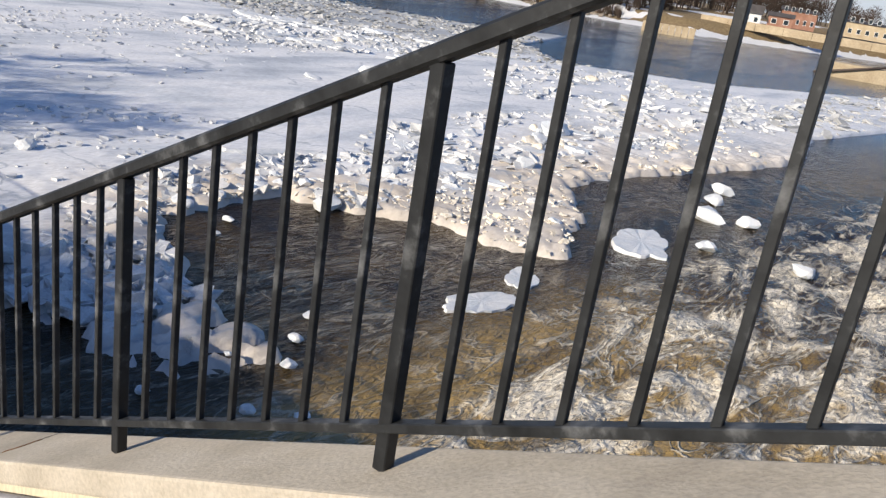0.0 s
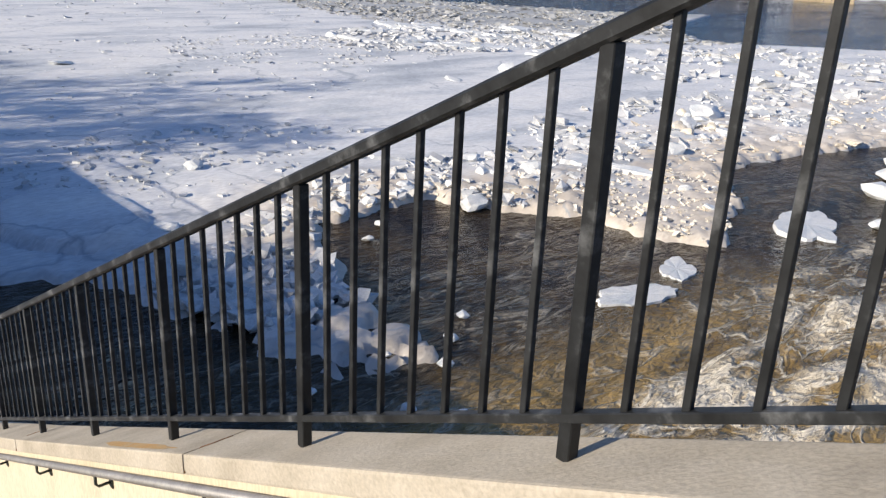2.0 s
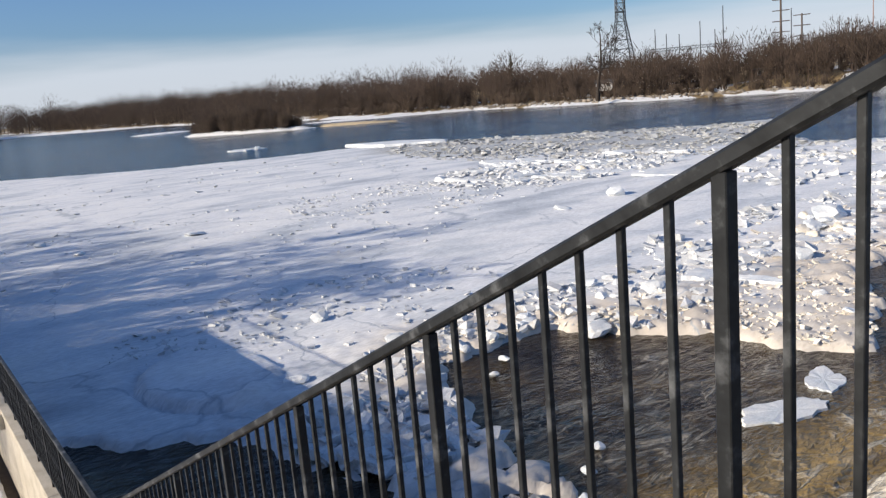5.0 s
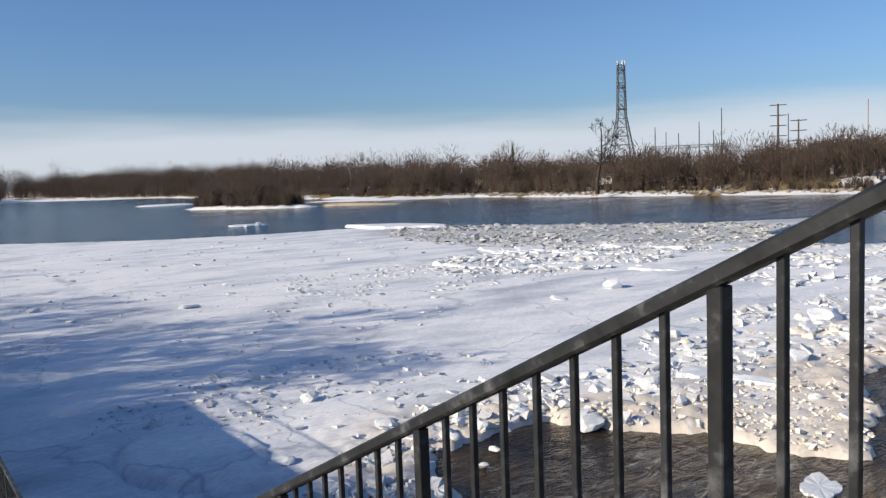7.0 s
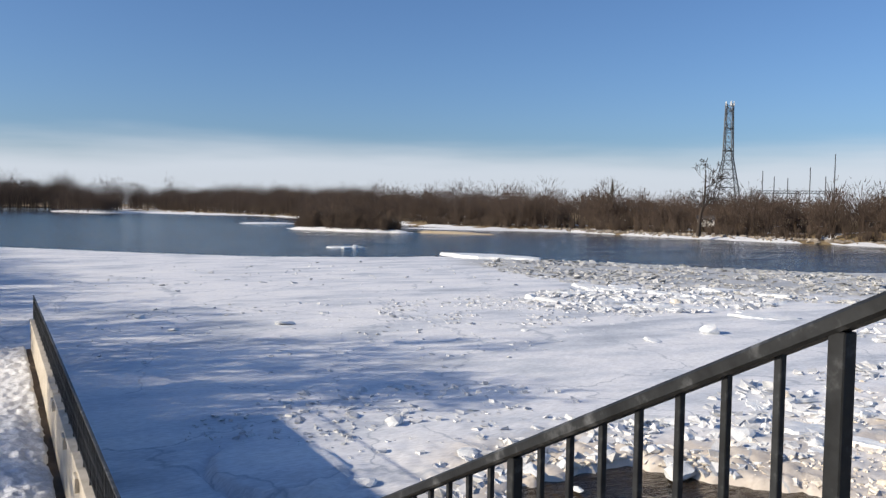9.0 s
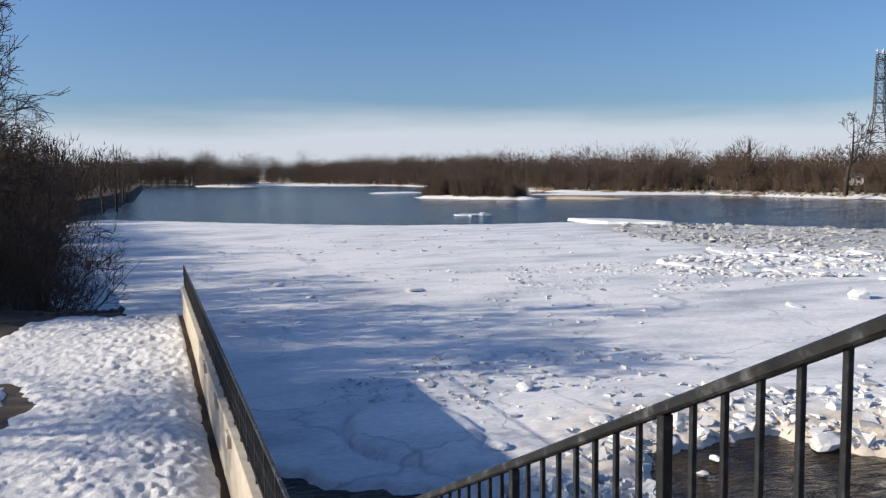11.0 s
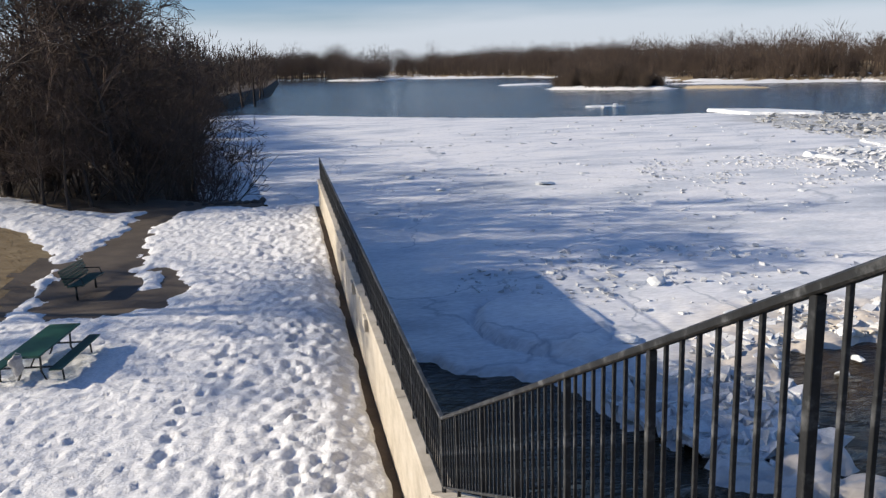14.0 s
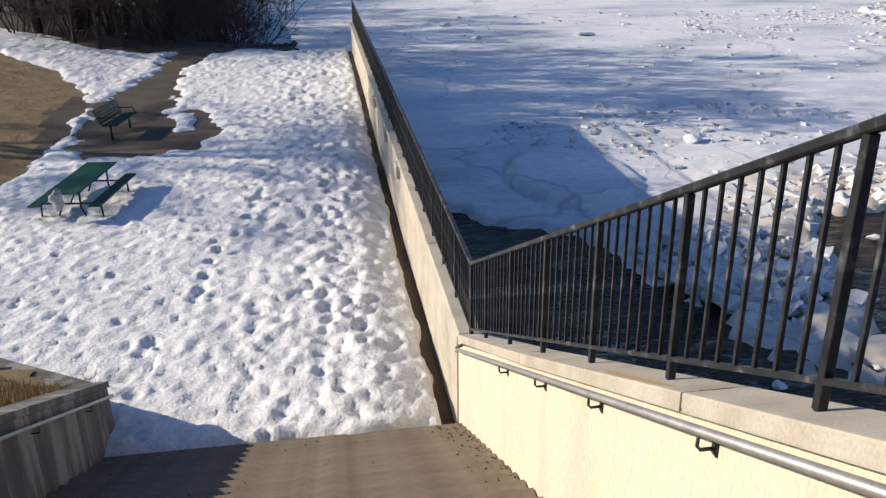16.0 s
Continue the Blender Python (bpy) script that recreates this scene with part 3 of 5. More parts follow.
def build_snow():
    xs, ys = steps_of((-34, -16, 0.3), (-16, -0.16, 0.07)), steps_of((-0.35, 20, 0.075), (20, 40, 0.15))
    X, Y = np.meshgrid(xs, ys)
    g, d = land_height(X, Y)
    bare = np.maximum(inside(PATH_AREA, X, Y) + 0.75 * fbm(X * 1.5, Y * 1.2, 71) - 0.08, inside(TURF_AREA, X, Y) + 0.55 * fbm(X * 1.2, Y * 0.9, 72) - 0.9 * np.exp(-((X + 11.4) / 0.5) ** 2 - ((Y - 18.5) / 2.2) ** 2))
    bare = np.maximum(bare, smooth(-0.42, -0.25, X + 0.12 * fbm(X * 1.5, Y * 1.2, 73)) * 1.4 - 0.6)
    bare = np.maximum(bare, (-0.05 + 0.18 * fbm(X * 1.3, Y * 0.2, 74) - Y) * 3)
    patch = inside([(-7.5, 20.6), (-6.5, 20.9), (-5.8, 19.3), (-5.7, 17.3), (-6.4, 17.0), (-6.9, 18.7)], X, Y) + 0.45 * fbm(X * 1.8, Y * 1.5, 75)
    bare = np.minimum(bare, -patch)
    bare = np.maximum(bare, inside([(-12, 33), (-8, 33.5), (-3, 32.4), (0, 33), (0, 45), (-40, 48), (-40, 36), (-20, 39), (-14, 35)], X, Y) + fbm(X * 0.8, Y * 0.8, 76))
    cover = smooth(0.25, -0.6, bare)
    # wheel-wide humps, trodden lumps, footprints
    tread = 0.35 + 0.65 * smooth(-5.2, -2.2, X + 0.8 * fbm(X * 0.3, Y * 0.3, 87))
    h = 0.14 + 0.05 * fbm(X * 0.5, Y * 0.5, 77) + 0.05 * fbm(X * 1.7, Y * 1.7, 78, 3) * tread
    h = h + 0.07 * tread * (0.45 - np.abs(fbm(X * 2.6, Y * 2.6, 79, 3))) + 0.09 * tread * fbm(X * 4.8, Y * 3.6, 86, 3)
    h = h + 0.10 * smooth(-3.2, -1.2, X) * smooth(3.2, 1.0, Y) * smooth(-0.2, 0.6, Y) + 0.05 * fbm(X * 6.5, Y * 5.0, 88, 2)
    rng = random.Random(5)
    marks = [(rng.uniform(-15, -0.8), 32 * rng.random() ** 1.4, rng.uniform(0.045, 0.085), rng.uniform(0.02, 0.06)) for _ in range(1500)]
    for x0, y0, tx, ty in ((-6.8, 0.9, -0.22, 0.5), (-5.0, 0.7, 0.10, 0.62), (-2.2, 0.4, 0.03, 0.58), (-1.3, 0.5, -0.02, 0.6)):
        for k in range(20):
            marks.append((x0 + tx * k + rng.uniform(-0.22, 0.22), y0 + ty * k + rng.uniform(-0.2, 0.2), rng.uniform(0.09, 0.13), rng.uniform(0.05, 0.11)))
    for x, y, r, deep in marks:
        i0, i1 = np.searchsorted(ys, (y - 3.2 * r, y + 3.2 * r))
        j0, j1 = np.searchsorted(xs, (x - 2.6 * r, x + 2.6 * r))
        if i1 > i0 and j1 > j0:
            q = ((X[i0:i1, j0:j1] - x) / r) ** 2 + ((Y[i0:i1, j0:j1] - y) / (1.35 * r)) ** 2
            h[i0:i1, j0:j1] += -deep * np.exp(-q ** 1.6) + 0.35 * deep * np.exp(-((np.sqrt(q) - 1.5) / 0.35) ** 2)
    z = g + np.where(cover > 0, np.maximum(h, 0.05) * cover, 0) - 0.06 * (1 - cover)
    me = grid_mesh("snow_cover", xs, ys, z, cover > 0.0, SNOW)
    thing("snow_cover", "trodden white snow with footprints over the bank", "snow", kind="structure", me=me)


build_land()
build_snow()


# ---- far shore ----
def far_height(X, Y):
    d = X - far_shore(Y)
    z = -0.6 + 1.1 * smooth(-1, 3, d) + 0.05 * np.clip(d - 6, 0, 60) + 0.3 * fbm(X * 0.03, Y * 0.03, 81)
    z = z + 2.2 * smooth(8, 16, d) * smooth(160, 110, Y)
    return z, d


def build_far_land():
    xs = steps_of((40, 110, 10), (110, 300, 2.5), (300, 1500, 60))
    ys = steps_of((-400, -40, 20), (-40, 320, 2.5), (320, 1000, 12))
    X, Y = np.meshgrid(xs, ys)
    z, d = far_height(X, Y)
    me = grid_mesh("far_bank", xs, ys, z, d > -12, TURF, None, True)
    thing("far_bank", "low brown far river bank", "river bank", kind="structure", me=me)
    cover = 0.6 * fbm(X * 0.12, Y * 0.12, 83) + 0.30 * smooth(5, 2, d) + 0.06 * smooth(140, 100, Y) - 0.12
    cover = cover + 0.55 * smooth(60, 20, Y) * smooth(10, 5, d) - 0.8 * smooth(7, 11, d) * smooth(70, 50, Y)
    me = grid_mesh("far_snow", xs, ys, z + np.clip(cover, -0.3, 0.3) * 1.2, (d > -1) & (d < 70), SNOW, None, True)
    thing("far_snow", "patchy snow along the far river bank", "snow", kind="structure", me=me)
    # low islands, snow-covered shore ice and a bare sand spit: middle, half length, half width, direction, height
    for x, y, a, b, turn, top, mat, nm, label in (
            (96.0, 234.5, 27, 8, -63, 0.9, SNOW, "island", "low river island with a snowy rim"),
            (62.0, 640.0, 60, 26, -80, 1.2, SNOW, "island", "far wooded island with a snowy rim"),
            (117.0, 211.0, 20, 3.6, -60, 0.5, SAND, "sand_spit", "low tan sand spit off the island"),
            (160.0, 236.0, 44, 13, -38, 0.35, SNOW, "shore_ice", "snow-covered shelf of shore ice"),
            (97.0, 321.0, 13, 7, 2, 0.35, SNOW, "shore_ice", "snow-covered shelf of shore ice"),
            (108.0, 620.0, 120, 20, -68, 0.7, SNOW, "shore_ice", "broad snow-covered shelf of shore ice")):
        xs, ys = np.linspace(-a * 1.25, a * 1.25, 60), np.linspace(-b * 1.25, b * 1.25, 30)
        X, Y = np.meshgrid(xs, ys)
        q = np.hypot(X / a, Y / b) + 0.25 * fbm(X * 2.4 / b, Y * 2.4 / b, int(x))
        ob = thing(nm, label, nm.replace("_", " "), kind="structure", me=grid_mesh(nm, xs, ys, top - (top + 0.5) * q ** 4, q < 1.2, mat))
        ob.matrix_world = RIVER @ pose(x, y, 0, 0, 0, turn)
    # level land far beyond, closing the horizon
    xs, ys = np.linspace(-2400, 2400, 9), np.array([950.0, 2500.0])
    X, Y = np.meshgrid(xs, ys)
    thing("distant_land", "flat brown land on the horizon", "land", kind="structure", me=grid_mesh("distant_land", xs, ys, X * 0 + 1.2, X > -1e9, TURF, None, True))


build_far_land()

# ---- wall, stair ----
SLOPE = 0.4953
CAP = 2.702


def cap_z(y):
    return CAP - SLOPE * min(y, 0.0)


RUN, RISE, STEP0 = 0.308, 0.1525, 1.40


def build_wall():
    wall = thing("wall_river", "cream-painted concrete retaining wall", "wall", kind="structure",
                 me=prism("wall_river", [(-15, -6), (0.35, -6), (0.35, CAP - 0.11), (0, CAP - 0.11), (-15, cap_z(-15) - 0.11)], -0.115, 0.14, CREAM))
    part("lower_wall", prism("lower_wall", [(0.352, -6), (32.10, -6), (32.10, CAP - 0.10), (0.352, CAP - 0.10)], -0.135, 0.15, CONCRETE), wall, "stained grey concrete wall")
    # coping slabs, with open joints
    cuts = [-15, -12.3, -6.27, -3.2, 0.12]
    for a, b in zip(cuts, cuts[1:]):
        g = 0.006
        part("coping_slab", prism("coping_slab", [(a + g, cap_z(a + g)), (b - g, cap_z(b - g)), (b - g, cap_z(b - g) - 0.11), (a + g, cap_z(a + g) - 0.11)], -0.165, 0.165, CONCRETE, 0.012), wall)
    y = 0.13
    for n in range(10):
        e = min(y + 3.2, 32.12)
        part("coping_slab", box("coping_slab", (0.315, e - y - 0.012, 0.10), CONCRETE, 0.012, (0.0075 if n < 3 else -0.01, (y + e) / 2, CAP - 0.05)), wall)
        y = e
    for y in (8.2, 11.4, 15.3):
        part("buttress_block", box("buttress_block", (0.10, 0.45, 0.30), CONCRETE, 0.015, (-0.18, y, CAP - 0.20)), wall, "rough concrete block on the wall face")
    # rust and lime runs on the slabs
    def blot(name, y0, y1, x0, x1, mat, seed):
        n = 26
        bm = bmesh.new()
        ring = []
        for k in range(n):
            a = 2 * math.pi * k / n
            r = 0.75 + 0.35 * noise.noise((math.cos(a) * 1.7, math.sin(a) * 1.7, seed))
            y = (y0 + y1) / 2 + math.cos(a) * r * (y1 - y0) / 2
            x = (x0 + x1) / 2 + math.sin(a) * r * (x1 - x0) / 2
            ring.append(bm.verts.new((x, y, cap_z(y) + 0.003)))
        bm.faces.new(ring)
        part(name, bm_mesh(name, bm, mat), wall)
    for y0, sd in ((-6.29, 1), (-3.22, 5)):
        pts = [(-0.168 + 0.012 * k if k < 3 else -0.168 + 0.03 * k, y0 + 0.03 * noise.noise((k * 0.9, sd, 0)), cap_z(y0) - 0.10 + 0.034 * min(k, 3) + 0.004) for k in range(9)]
        pts = [(x, y, min(z, cap_z(y) + 0.001)) for x, y, z in pts]
        part("crack", tube_mesh("crack", pts, 0.003, RUST_DARK, 4), wall, "rusty crack across the coping")
    blot("rust_stain", -6.2, -4.9, -0.155, -0.07, RUST, 1.0)
    blot("rust_stain", -0.9, -0.02, -0.15, -0.05, RUST, 2.0)
    blot("lime_stain", -9.9, -9.45, -0.13, -0.07, STAIN, 3.0)


def build_stair():
    stair = thing("stair", "wide gritty brown concrete stair", "stair", kind="structure")
    me = box("step", (4.66, RUN + 0.05, 0.3), STEP, 0.008, (0, -(RUN + 0.05) / 2, -0.15))
    for i in range(46):
        part("step", me, stair, m=pose(-2.455, -RUN * i + 0.02, STEP0 + RISE * i))
    top = STEP0 + RISE * 46
    part("landing", box("landing", (16, 12, 0.4), STEP, 0.02, (-6, -RUN * 46 - 6, top - 0.2)), stair, "upper concrete landing")
    part("foundation", prism("foundation", [(-14.5, -2), (-0.3, -2), (-0.3, 1.0), (-14.5, 8.0)], -4.79, -0.13, STEP), stair)


def planter_top(y):
    return np.maximum(2.447 - SLOPE * y, 2.09)


def build_planter():
    z = lambda y: float(planter_top(y))
    p = thing("planter_wall", "low stained concrete planter wall beside the stair", "wall", kind="structure",
              me=prism("planter_wall", [(0.72, 0.6), (0.72, z(0.72) - 0.09), (-14.5, z(-14.5) - 0.09), (-14.5, 0.6)], -5.12, -4.80, DARK_CONCRETE))
    part("coping", prism("coping", [(0.74, z(0.74)), (0.74, z(0.74) - 0.09), (-14.5, z(-14.5) - 0.09), (-14.5, z(-14.5))], -5.13, -4.775, DARK_CONCRETE, 0.01), p)
    # the end wall runs off at a slant
    turn = Matrix.Rotation(radians(-32), 4, "Z")
    part("end_wall", box("end_wall", (7.0, 0.26, 1.9), DARK_CONCRETE, 0.012, Vector((-4.95, 0.6, 1.13)) + turn @ Vector((-3.5, 0, 0)), turn), p)
    xs, ys = steps_of((-40, -12, 1.0), (-12, -5.1, 0.15)), steps_of((-14.4, 4.6, 0.2))
    X, Y = np.meshgrid(xs, ys)
    keep = Y < 0.45 + 0.62 * np.clip(-5.1 - X, 0, 6)
    thing("planter_soil", "sloping bed of dead brown grass", "planting bed", kind="structure",
          me=grid_mesh("planter_soil", xs, ys, planter_top(Y) - 0.03 + 0.05 * fbm(X, Y, 91) + 0.12 * smooth(-5.2, -7, X), keep, TURF))
    rail = thing("planter_handrail", "pale steel handrail on the planter wall", "handrail")
    part("pipe", tube_mesh("pipe", [(-4.70, 0.55, z(0.55) - 0.20), (-4.70, -13, z(-13) - 0.20)], 0.021, GALV), rail)
    for y in (-0.3, -1.9, -3.5):
        part("bracket", tube_mesh("bracket", [(-4.70, y, z(y) - 0.235), (-4.71, y, z(y) - 0.30), (-4.79, y, z(y) - 0.30)], 0.009, STEEL_DARK, 6), rail)


build_wall()
build_stair()
build_planter()


# ---- railings ----
def build_railing(name, label, y0, y1, posts, gaps):
    r = thing(name, label, "railing", group="river railings")
    s = SLOPE if y1 <= 0.01 else 0.0
    tilt = -math.atan(s)
    turn = Matrix.Rotation(tilt, 4, "X")
    length = (y1 - y0) / math.cos(tilt)
    mid = (y0 + y1) / 2

    def bar(nm, w, h, up, bevel):
        return part(nm, box(nm, (w, length, h), BLACK, bevel), r, m=Matrix.Translation((0.0, mid, cap_z(mid) + up)) @ turn)
    bar("top_rail", 0.058, 0.042, 1.05, 0.008)
    bar("bottom_rail", 0.042, 0.026, 0.125, 0.003)
    post = box("post", (0.041, 0.041, 1.03), BLACK, 0.003, (0, 0, 0.515))
    plate = box("base_plate", (0.07, 0.07, 0.012), BLACK, 0.002, (0, 0, 0.0))
    rod = box("baluster", (0.02, 0.02, 0.92), BLACK, 0.002, (0, 0, 0.585))
    for y in posts:
        q = part("post", post, r, m=pose(0, y, cap_z(y)))
    ends = sorted(posts)
    for a, b in zip(ends, ends[1:]):
        n = max(1, round((b - a) / gaps))
        for k in range(1, n):
            y = a + (b - a) * k / n
            part("baluster", rod, r, m=pose(0, y, cap_z(y), 0, 0, random.uniform(-3, 3)))
    return r


GAP = 1.2136
build_railing("stair_railing", "worn black steel railing sloping down the stair wall", -12.9, 0.0, [-8.227 + GAP * k for k in range(-3, 7)] + [-0.02], GAP / 8)
build_railing("river_railing", "worn black steel railing along the level river wall", 0.0, 32.05, [0.012 + GAP * k for k in range(1, 26)] + [0.05, 32.03], GAP / 8)

handrail = thing("wall_handrail", "grey steel handrail on the stair wall", "handrail")
hz = lambda y: cap_z(y) - 0.152
part("pipe", tube_mesh("pipe", [(-0.205, -13, hz(-13)), (-0.205, -0.15, hz(-0.15)), (-0.205, -0.02, hz(-0.02) - 0.02)], 0.024, GALV, 12), handrail)
part("end_return", tube_mesh("end_return", [(-0.205, -0.02, hz(0) - 0.02), (-0.205, -0.0, hz(0) + 0.02), (-0.11, -0.0, hz(0) + 0.06)], 0.023, GALV, 10), handrail)
for y in (-2.6, -3.9, -5.15, -6.55, -8.0, -9.5, -11):
    part("bracket", tube_mesh("bracket", [(-0.205, y, hz(y) - 0.02), (-0.205, y, hz(y) - 0.08), (-0.19, y, hz(y) - 0.10), (-0.11, y, hz(y) - 0.10)], 0.009, STEEL_DARK, 6), handrail)
    part("wall_plate", box("wall_plate", (0.012, 0.05, 0.07), STEEL_DARK, 0.002, (-0.12, y, hz(y) - 0.10)), handrail)


# ---- trees ----


def grow(rng, start, way, length, radius, depth, out, bend=0.25, droop=0.0, split=(3, 5), sides=4, thin=0.55, least=0.006):
    """One branch and those that leave it, as tubes in out."""
    n = 4 if depth > 1 else 2 if depth == 1 else 1
    pts, rad = [start.copy()], [radius]
    d = way.normalized()
    for k in range(1, n + 1):
        d = (d + Vector((rng.uniform(-bend, bend), rng.uniform(-bend, bend), rng.uniform(-bend, bend) * 0.7 + droop))).normalized()
        pts.append(pts[-1] + d * (length / n))
        rad.append(max(radius * (1 - 0.72 * k / n), least))
    out.append((pts, rad, sides if depth > 1 else 3, depth))
    if depth <= 0:
        return
    for _ in range(rng.randint(*split)):
        k = rng.uniform(0.25, 1.0)
        i = min(int(k * n), n - 1)
        p = pts[i].lerp(pts[i + 1], k * n - i)
        axis = (pts[i + 1] - pts[i]).normalized()
        side = axis.cross(Vector((rng.uniform(-1, 1), rng.uniform(-1, 1), rng.uniform(-1, 1))))
        if side.length < 0.1:
            continue
        a = rng.uniform(0.45, 1.05)
        w = axis * math.cos(a) + side.normalized() * math.sin(a) + Vector((0, 0, 0.12))
        grow(rng, p, w, length * rng.uniform(0.42, 0.72), max(rad[i] * thin, least), depth - 1, out, bend * 1.1, droop, split, sides, thin, least)


def tree_meshes(name, seed, height, depth=4, stems=1, split=(3, 5), least=0.006, trunk_r=None, lean=0.1, bark=None, twig=None):
    """Trunk and branch meshes of one bare tree standing at the origin."""
    rng = random.Random(seed)
    trunk, crown = [], []
    for s in range(stems):
        out = []
        r = (trunk_r or height * 0.013) * (1 if stems == 1 else rng.uniform(0.5, 0.9))
        start = Vector((rng.uniform(-1, 1), rng.uniform(-1, 1), 0)) * (0.0 if stems == 1 else height * 0.05)
        way = Vector((rng.uniform(-1, 1) * lean, rng.uniform(-1, 1) * lean, 1)) + (start.normalized() * rng.uniform(0, 0.8) if stems > 1 else Vector())
        # main stem in four joints, with limbs from a third of its height up
        pts, rad, d = [start - Vector((0, 0, 0.3))], [r * 1.35], way.normalized()
        h = height * rng.uniform(0.72, 0.95)
        for k in range(1, 7):
            d = (d + Vector((rng.uniform(-1, 1), rng.uniform(-1, 1), 0)) * 0.13).normalized()
            pts.append(pts[-1] + d * h / 6)
            rad.append(r * (1 - 0.8 * k / 6))
        trunk.append((pts, rad, 7 if stems == 1 else 5, 9))
        for k in range(rng.randint(11, 14) if stems == 1 else rng.randint(5, 7)):
            q = rng.uniform(0.22 if stems > 1 else 0.28, 1.0) * 6
            i = min(int(q), 5)
            p = pts[i].lerp(pts[i + 1], q - i)
            a = rng.uniform(0, 6.283)
            up = rng.uniform(0.25, 1.0)
            w = Vector((math.cos(a), math.sin(a), up))
            grow(rng, p, w, height * rng.uniform(0.2, 0.36) * (1.15 - 0.5 * q / 6), max(rad[i] * 0.5, least), depth - 1, crown, 0.22, 0.02, split, 4, 0.55, least)
    made = []
    for nm, tubes, mat in (("trunk", trunk, bark or BARK), ("crown", crown, twig or TWIG)):
        V, F = [], []
        for pts, rad, sides, dep in tubes:
            v, f = tube(pts, rad, sides, False)
            o = len(V)
            V += v
            F += [tuple(i + o for i in q) for q in f]
        made.append(mesh_of(nm, V, F, mat))
    return made


def plant(name, meshes, label, category, group, m):
    t = thing(name, label, category, group, m=m)
    part("trunk", meshes[0], t)
    part("crown", meshes[1], t)
    return t


def ground_at(x, y):
    z, d = land_height(np.array([float(x)]), np.array([float(y)]))
    return float(z[0])


def bank_at(y):
    return float(np.interp(y, [b[0] for b in BANK], [b[1] for b in BANK]))


big = [tree_meshes("tree", 100 + k, 14.0, 4, split=(3, 5), least=0.017) for k in range(4)]
bush = [tree_meshes("shrub", 200 + k, 5.0, 3, stems=7, split=(3, 4), least=0.009, trunk_r=0.05, lean=0.5) for k in range(4)]
rng = random.Random(11)
spots = []
for k in range(1600):
    y = 37 + 190 * rng.random() ** 1.7
    x = bank_at(y) - 1.0 - rng.random() ** 1.2 * (10 if y < 75 else 16)
    if y < 44 and x > -7.5:
        continue
    if y < 40 and x > -10:
        continue
    if all(math.hypot(x - a, y - b) > 1.9 + y * 0.014 for a, b in spots):
        spots.append((x, y))
    if len(spots) >= 72:
        break
for k, (x, y) in enumerate(spots):
    s = rng.uniform(0.75, 1.25) * (0.8 if x > bank_at(y) - 4 else 1.05) * (1.1 if y < 60 else 0.85)
    plant("tree", big[k % 4], "tall bare deciduous tree with dark bark in the bank thicket", "tree", "bank trees",
          pose(x, y, max(ground_at(x, y), -2.6) - 0.05, rng.uniform(-3, 3), rng.uniform(-3, 3), rng.uniform(0, 360)) @ Matrix.Scale(s, 4))
for k in range(125):
    y = 36 + 150 * rng.random() ** 1.7
    x = bank_at(y) + 0.4 - rng.random() ** 1.3 * 13
    if y < 39 and x > -9.5:
        continue
    s = rng.uniform(0.7, 1.9)
    plant("shrub", bush[k % 4], "bare tangled riverside shrub with many thin stems", "shrub", "bank shrubs",
          pose(x, y, max(ground_at(x, y), -2.6) - 0.05, 0, 0, rng.uniform(0, 360)) @ Matrix.Scale(s, 4))
for k in range(46):
    y = 85 + 150 * rng.random()
    x = bank_at(y) + 0.8 - 4.5 * rng.random()
    plant("shrub", bush[k % 4], "bare tangled riverside shrub with many thin stems", "shrub", "bank shrubs", pose(x, y, max(ground_at(x, y), -2.6) - 0.05, 0, 0, rng.uniform(0, 360)) @ Matrix.Scale(rng.uniform(1.4, 2.6), 4))
for x, y, s in ((-4.9, 38.6, 0.6), (-5.8, 41, 0.8), (-6.2, 44, 0.9), (-7.0, 40.5, 0.9), (-8.4, 39, 1.0), (-9.6, 38.0, 0.8), (-12, 37, 0.8), (-14.6, 38, 0.7)):
    plant("shrub", bush[int(y) % 4], "bare shrub leaning out over the river ice", "shrub", "bank shrubs", pose(x, y, ground_at(x, y) - 0.05, 0, 12, y * 40) @ Matrix.Scale(s, 4))
for x, y, s in ((-12.2, 33.6, 0.45), (-13.6, 34.6, 0.5), (-11.5, 35.2, 0.6)):
    plant("tree", big[int(y * 3) % 4], "slim bare tree in the snow by the footpath", "tree", "bank trees", pose(x, y, ground_at(x, y) - 0.05, 0, 0, y * 77) @ Matrix.Scale(s, 4))
plant("shrub", tree_meshes("shrub", 260, 0.8, 2, stems=6, split=(2, 3), least=0.003, trunk_r=0.007, lean=0.6), "small dry bush poking out of the snow", "shrub", "", pose(-5.6, 1.45, 1.42))


for k in range(6):
    x, y = -15 - 26 * rng.random(), 40 + 15 * rng.random()
    plant("tree", big[k % 4], "tall bare deciduous tree with dark bark in the bank thicket", "tree", "bank trees",
          pose(x, y, ground_at(x, y) - 0.05, 0, 0, rng.uniform(0, 360)) @ Matrix.Scale(rng.uniform(0.9, 1.3), 4))
for x, y, s in ((-25.0, 18.6, 1.1), (-29.5, 20.5, 1.2), (-34.0, 19.0, 1.3)):
    plant("tree", big[int(-x) % 4], "tall bare deciduous tree beside the brown lawn", "tree", "lawn trees", pose(x, y, ground_at(x, y) - 0.05, 0, 0, y * 31) @ Matrix.Scale(s, 4))


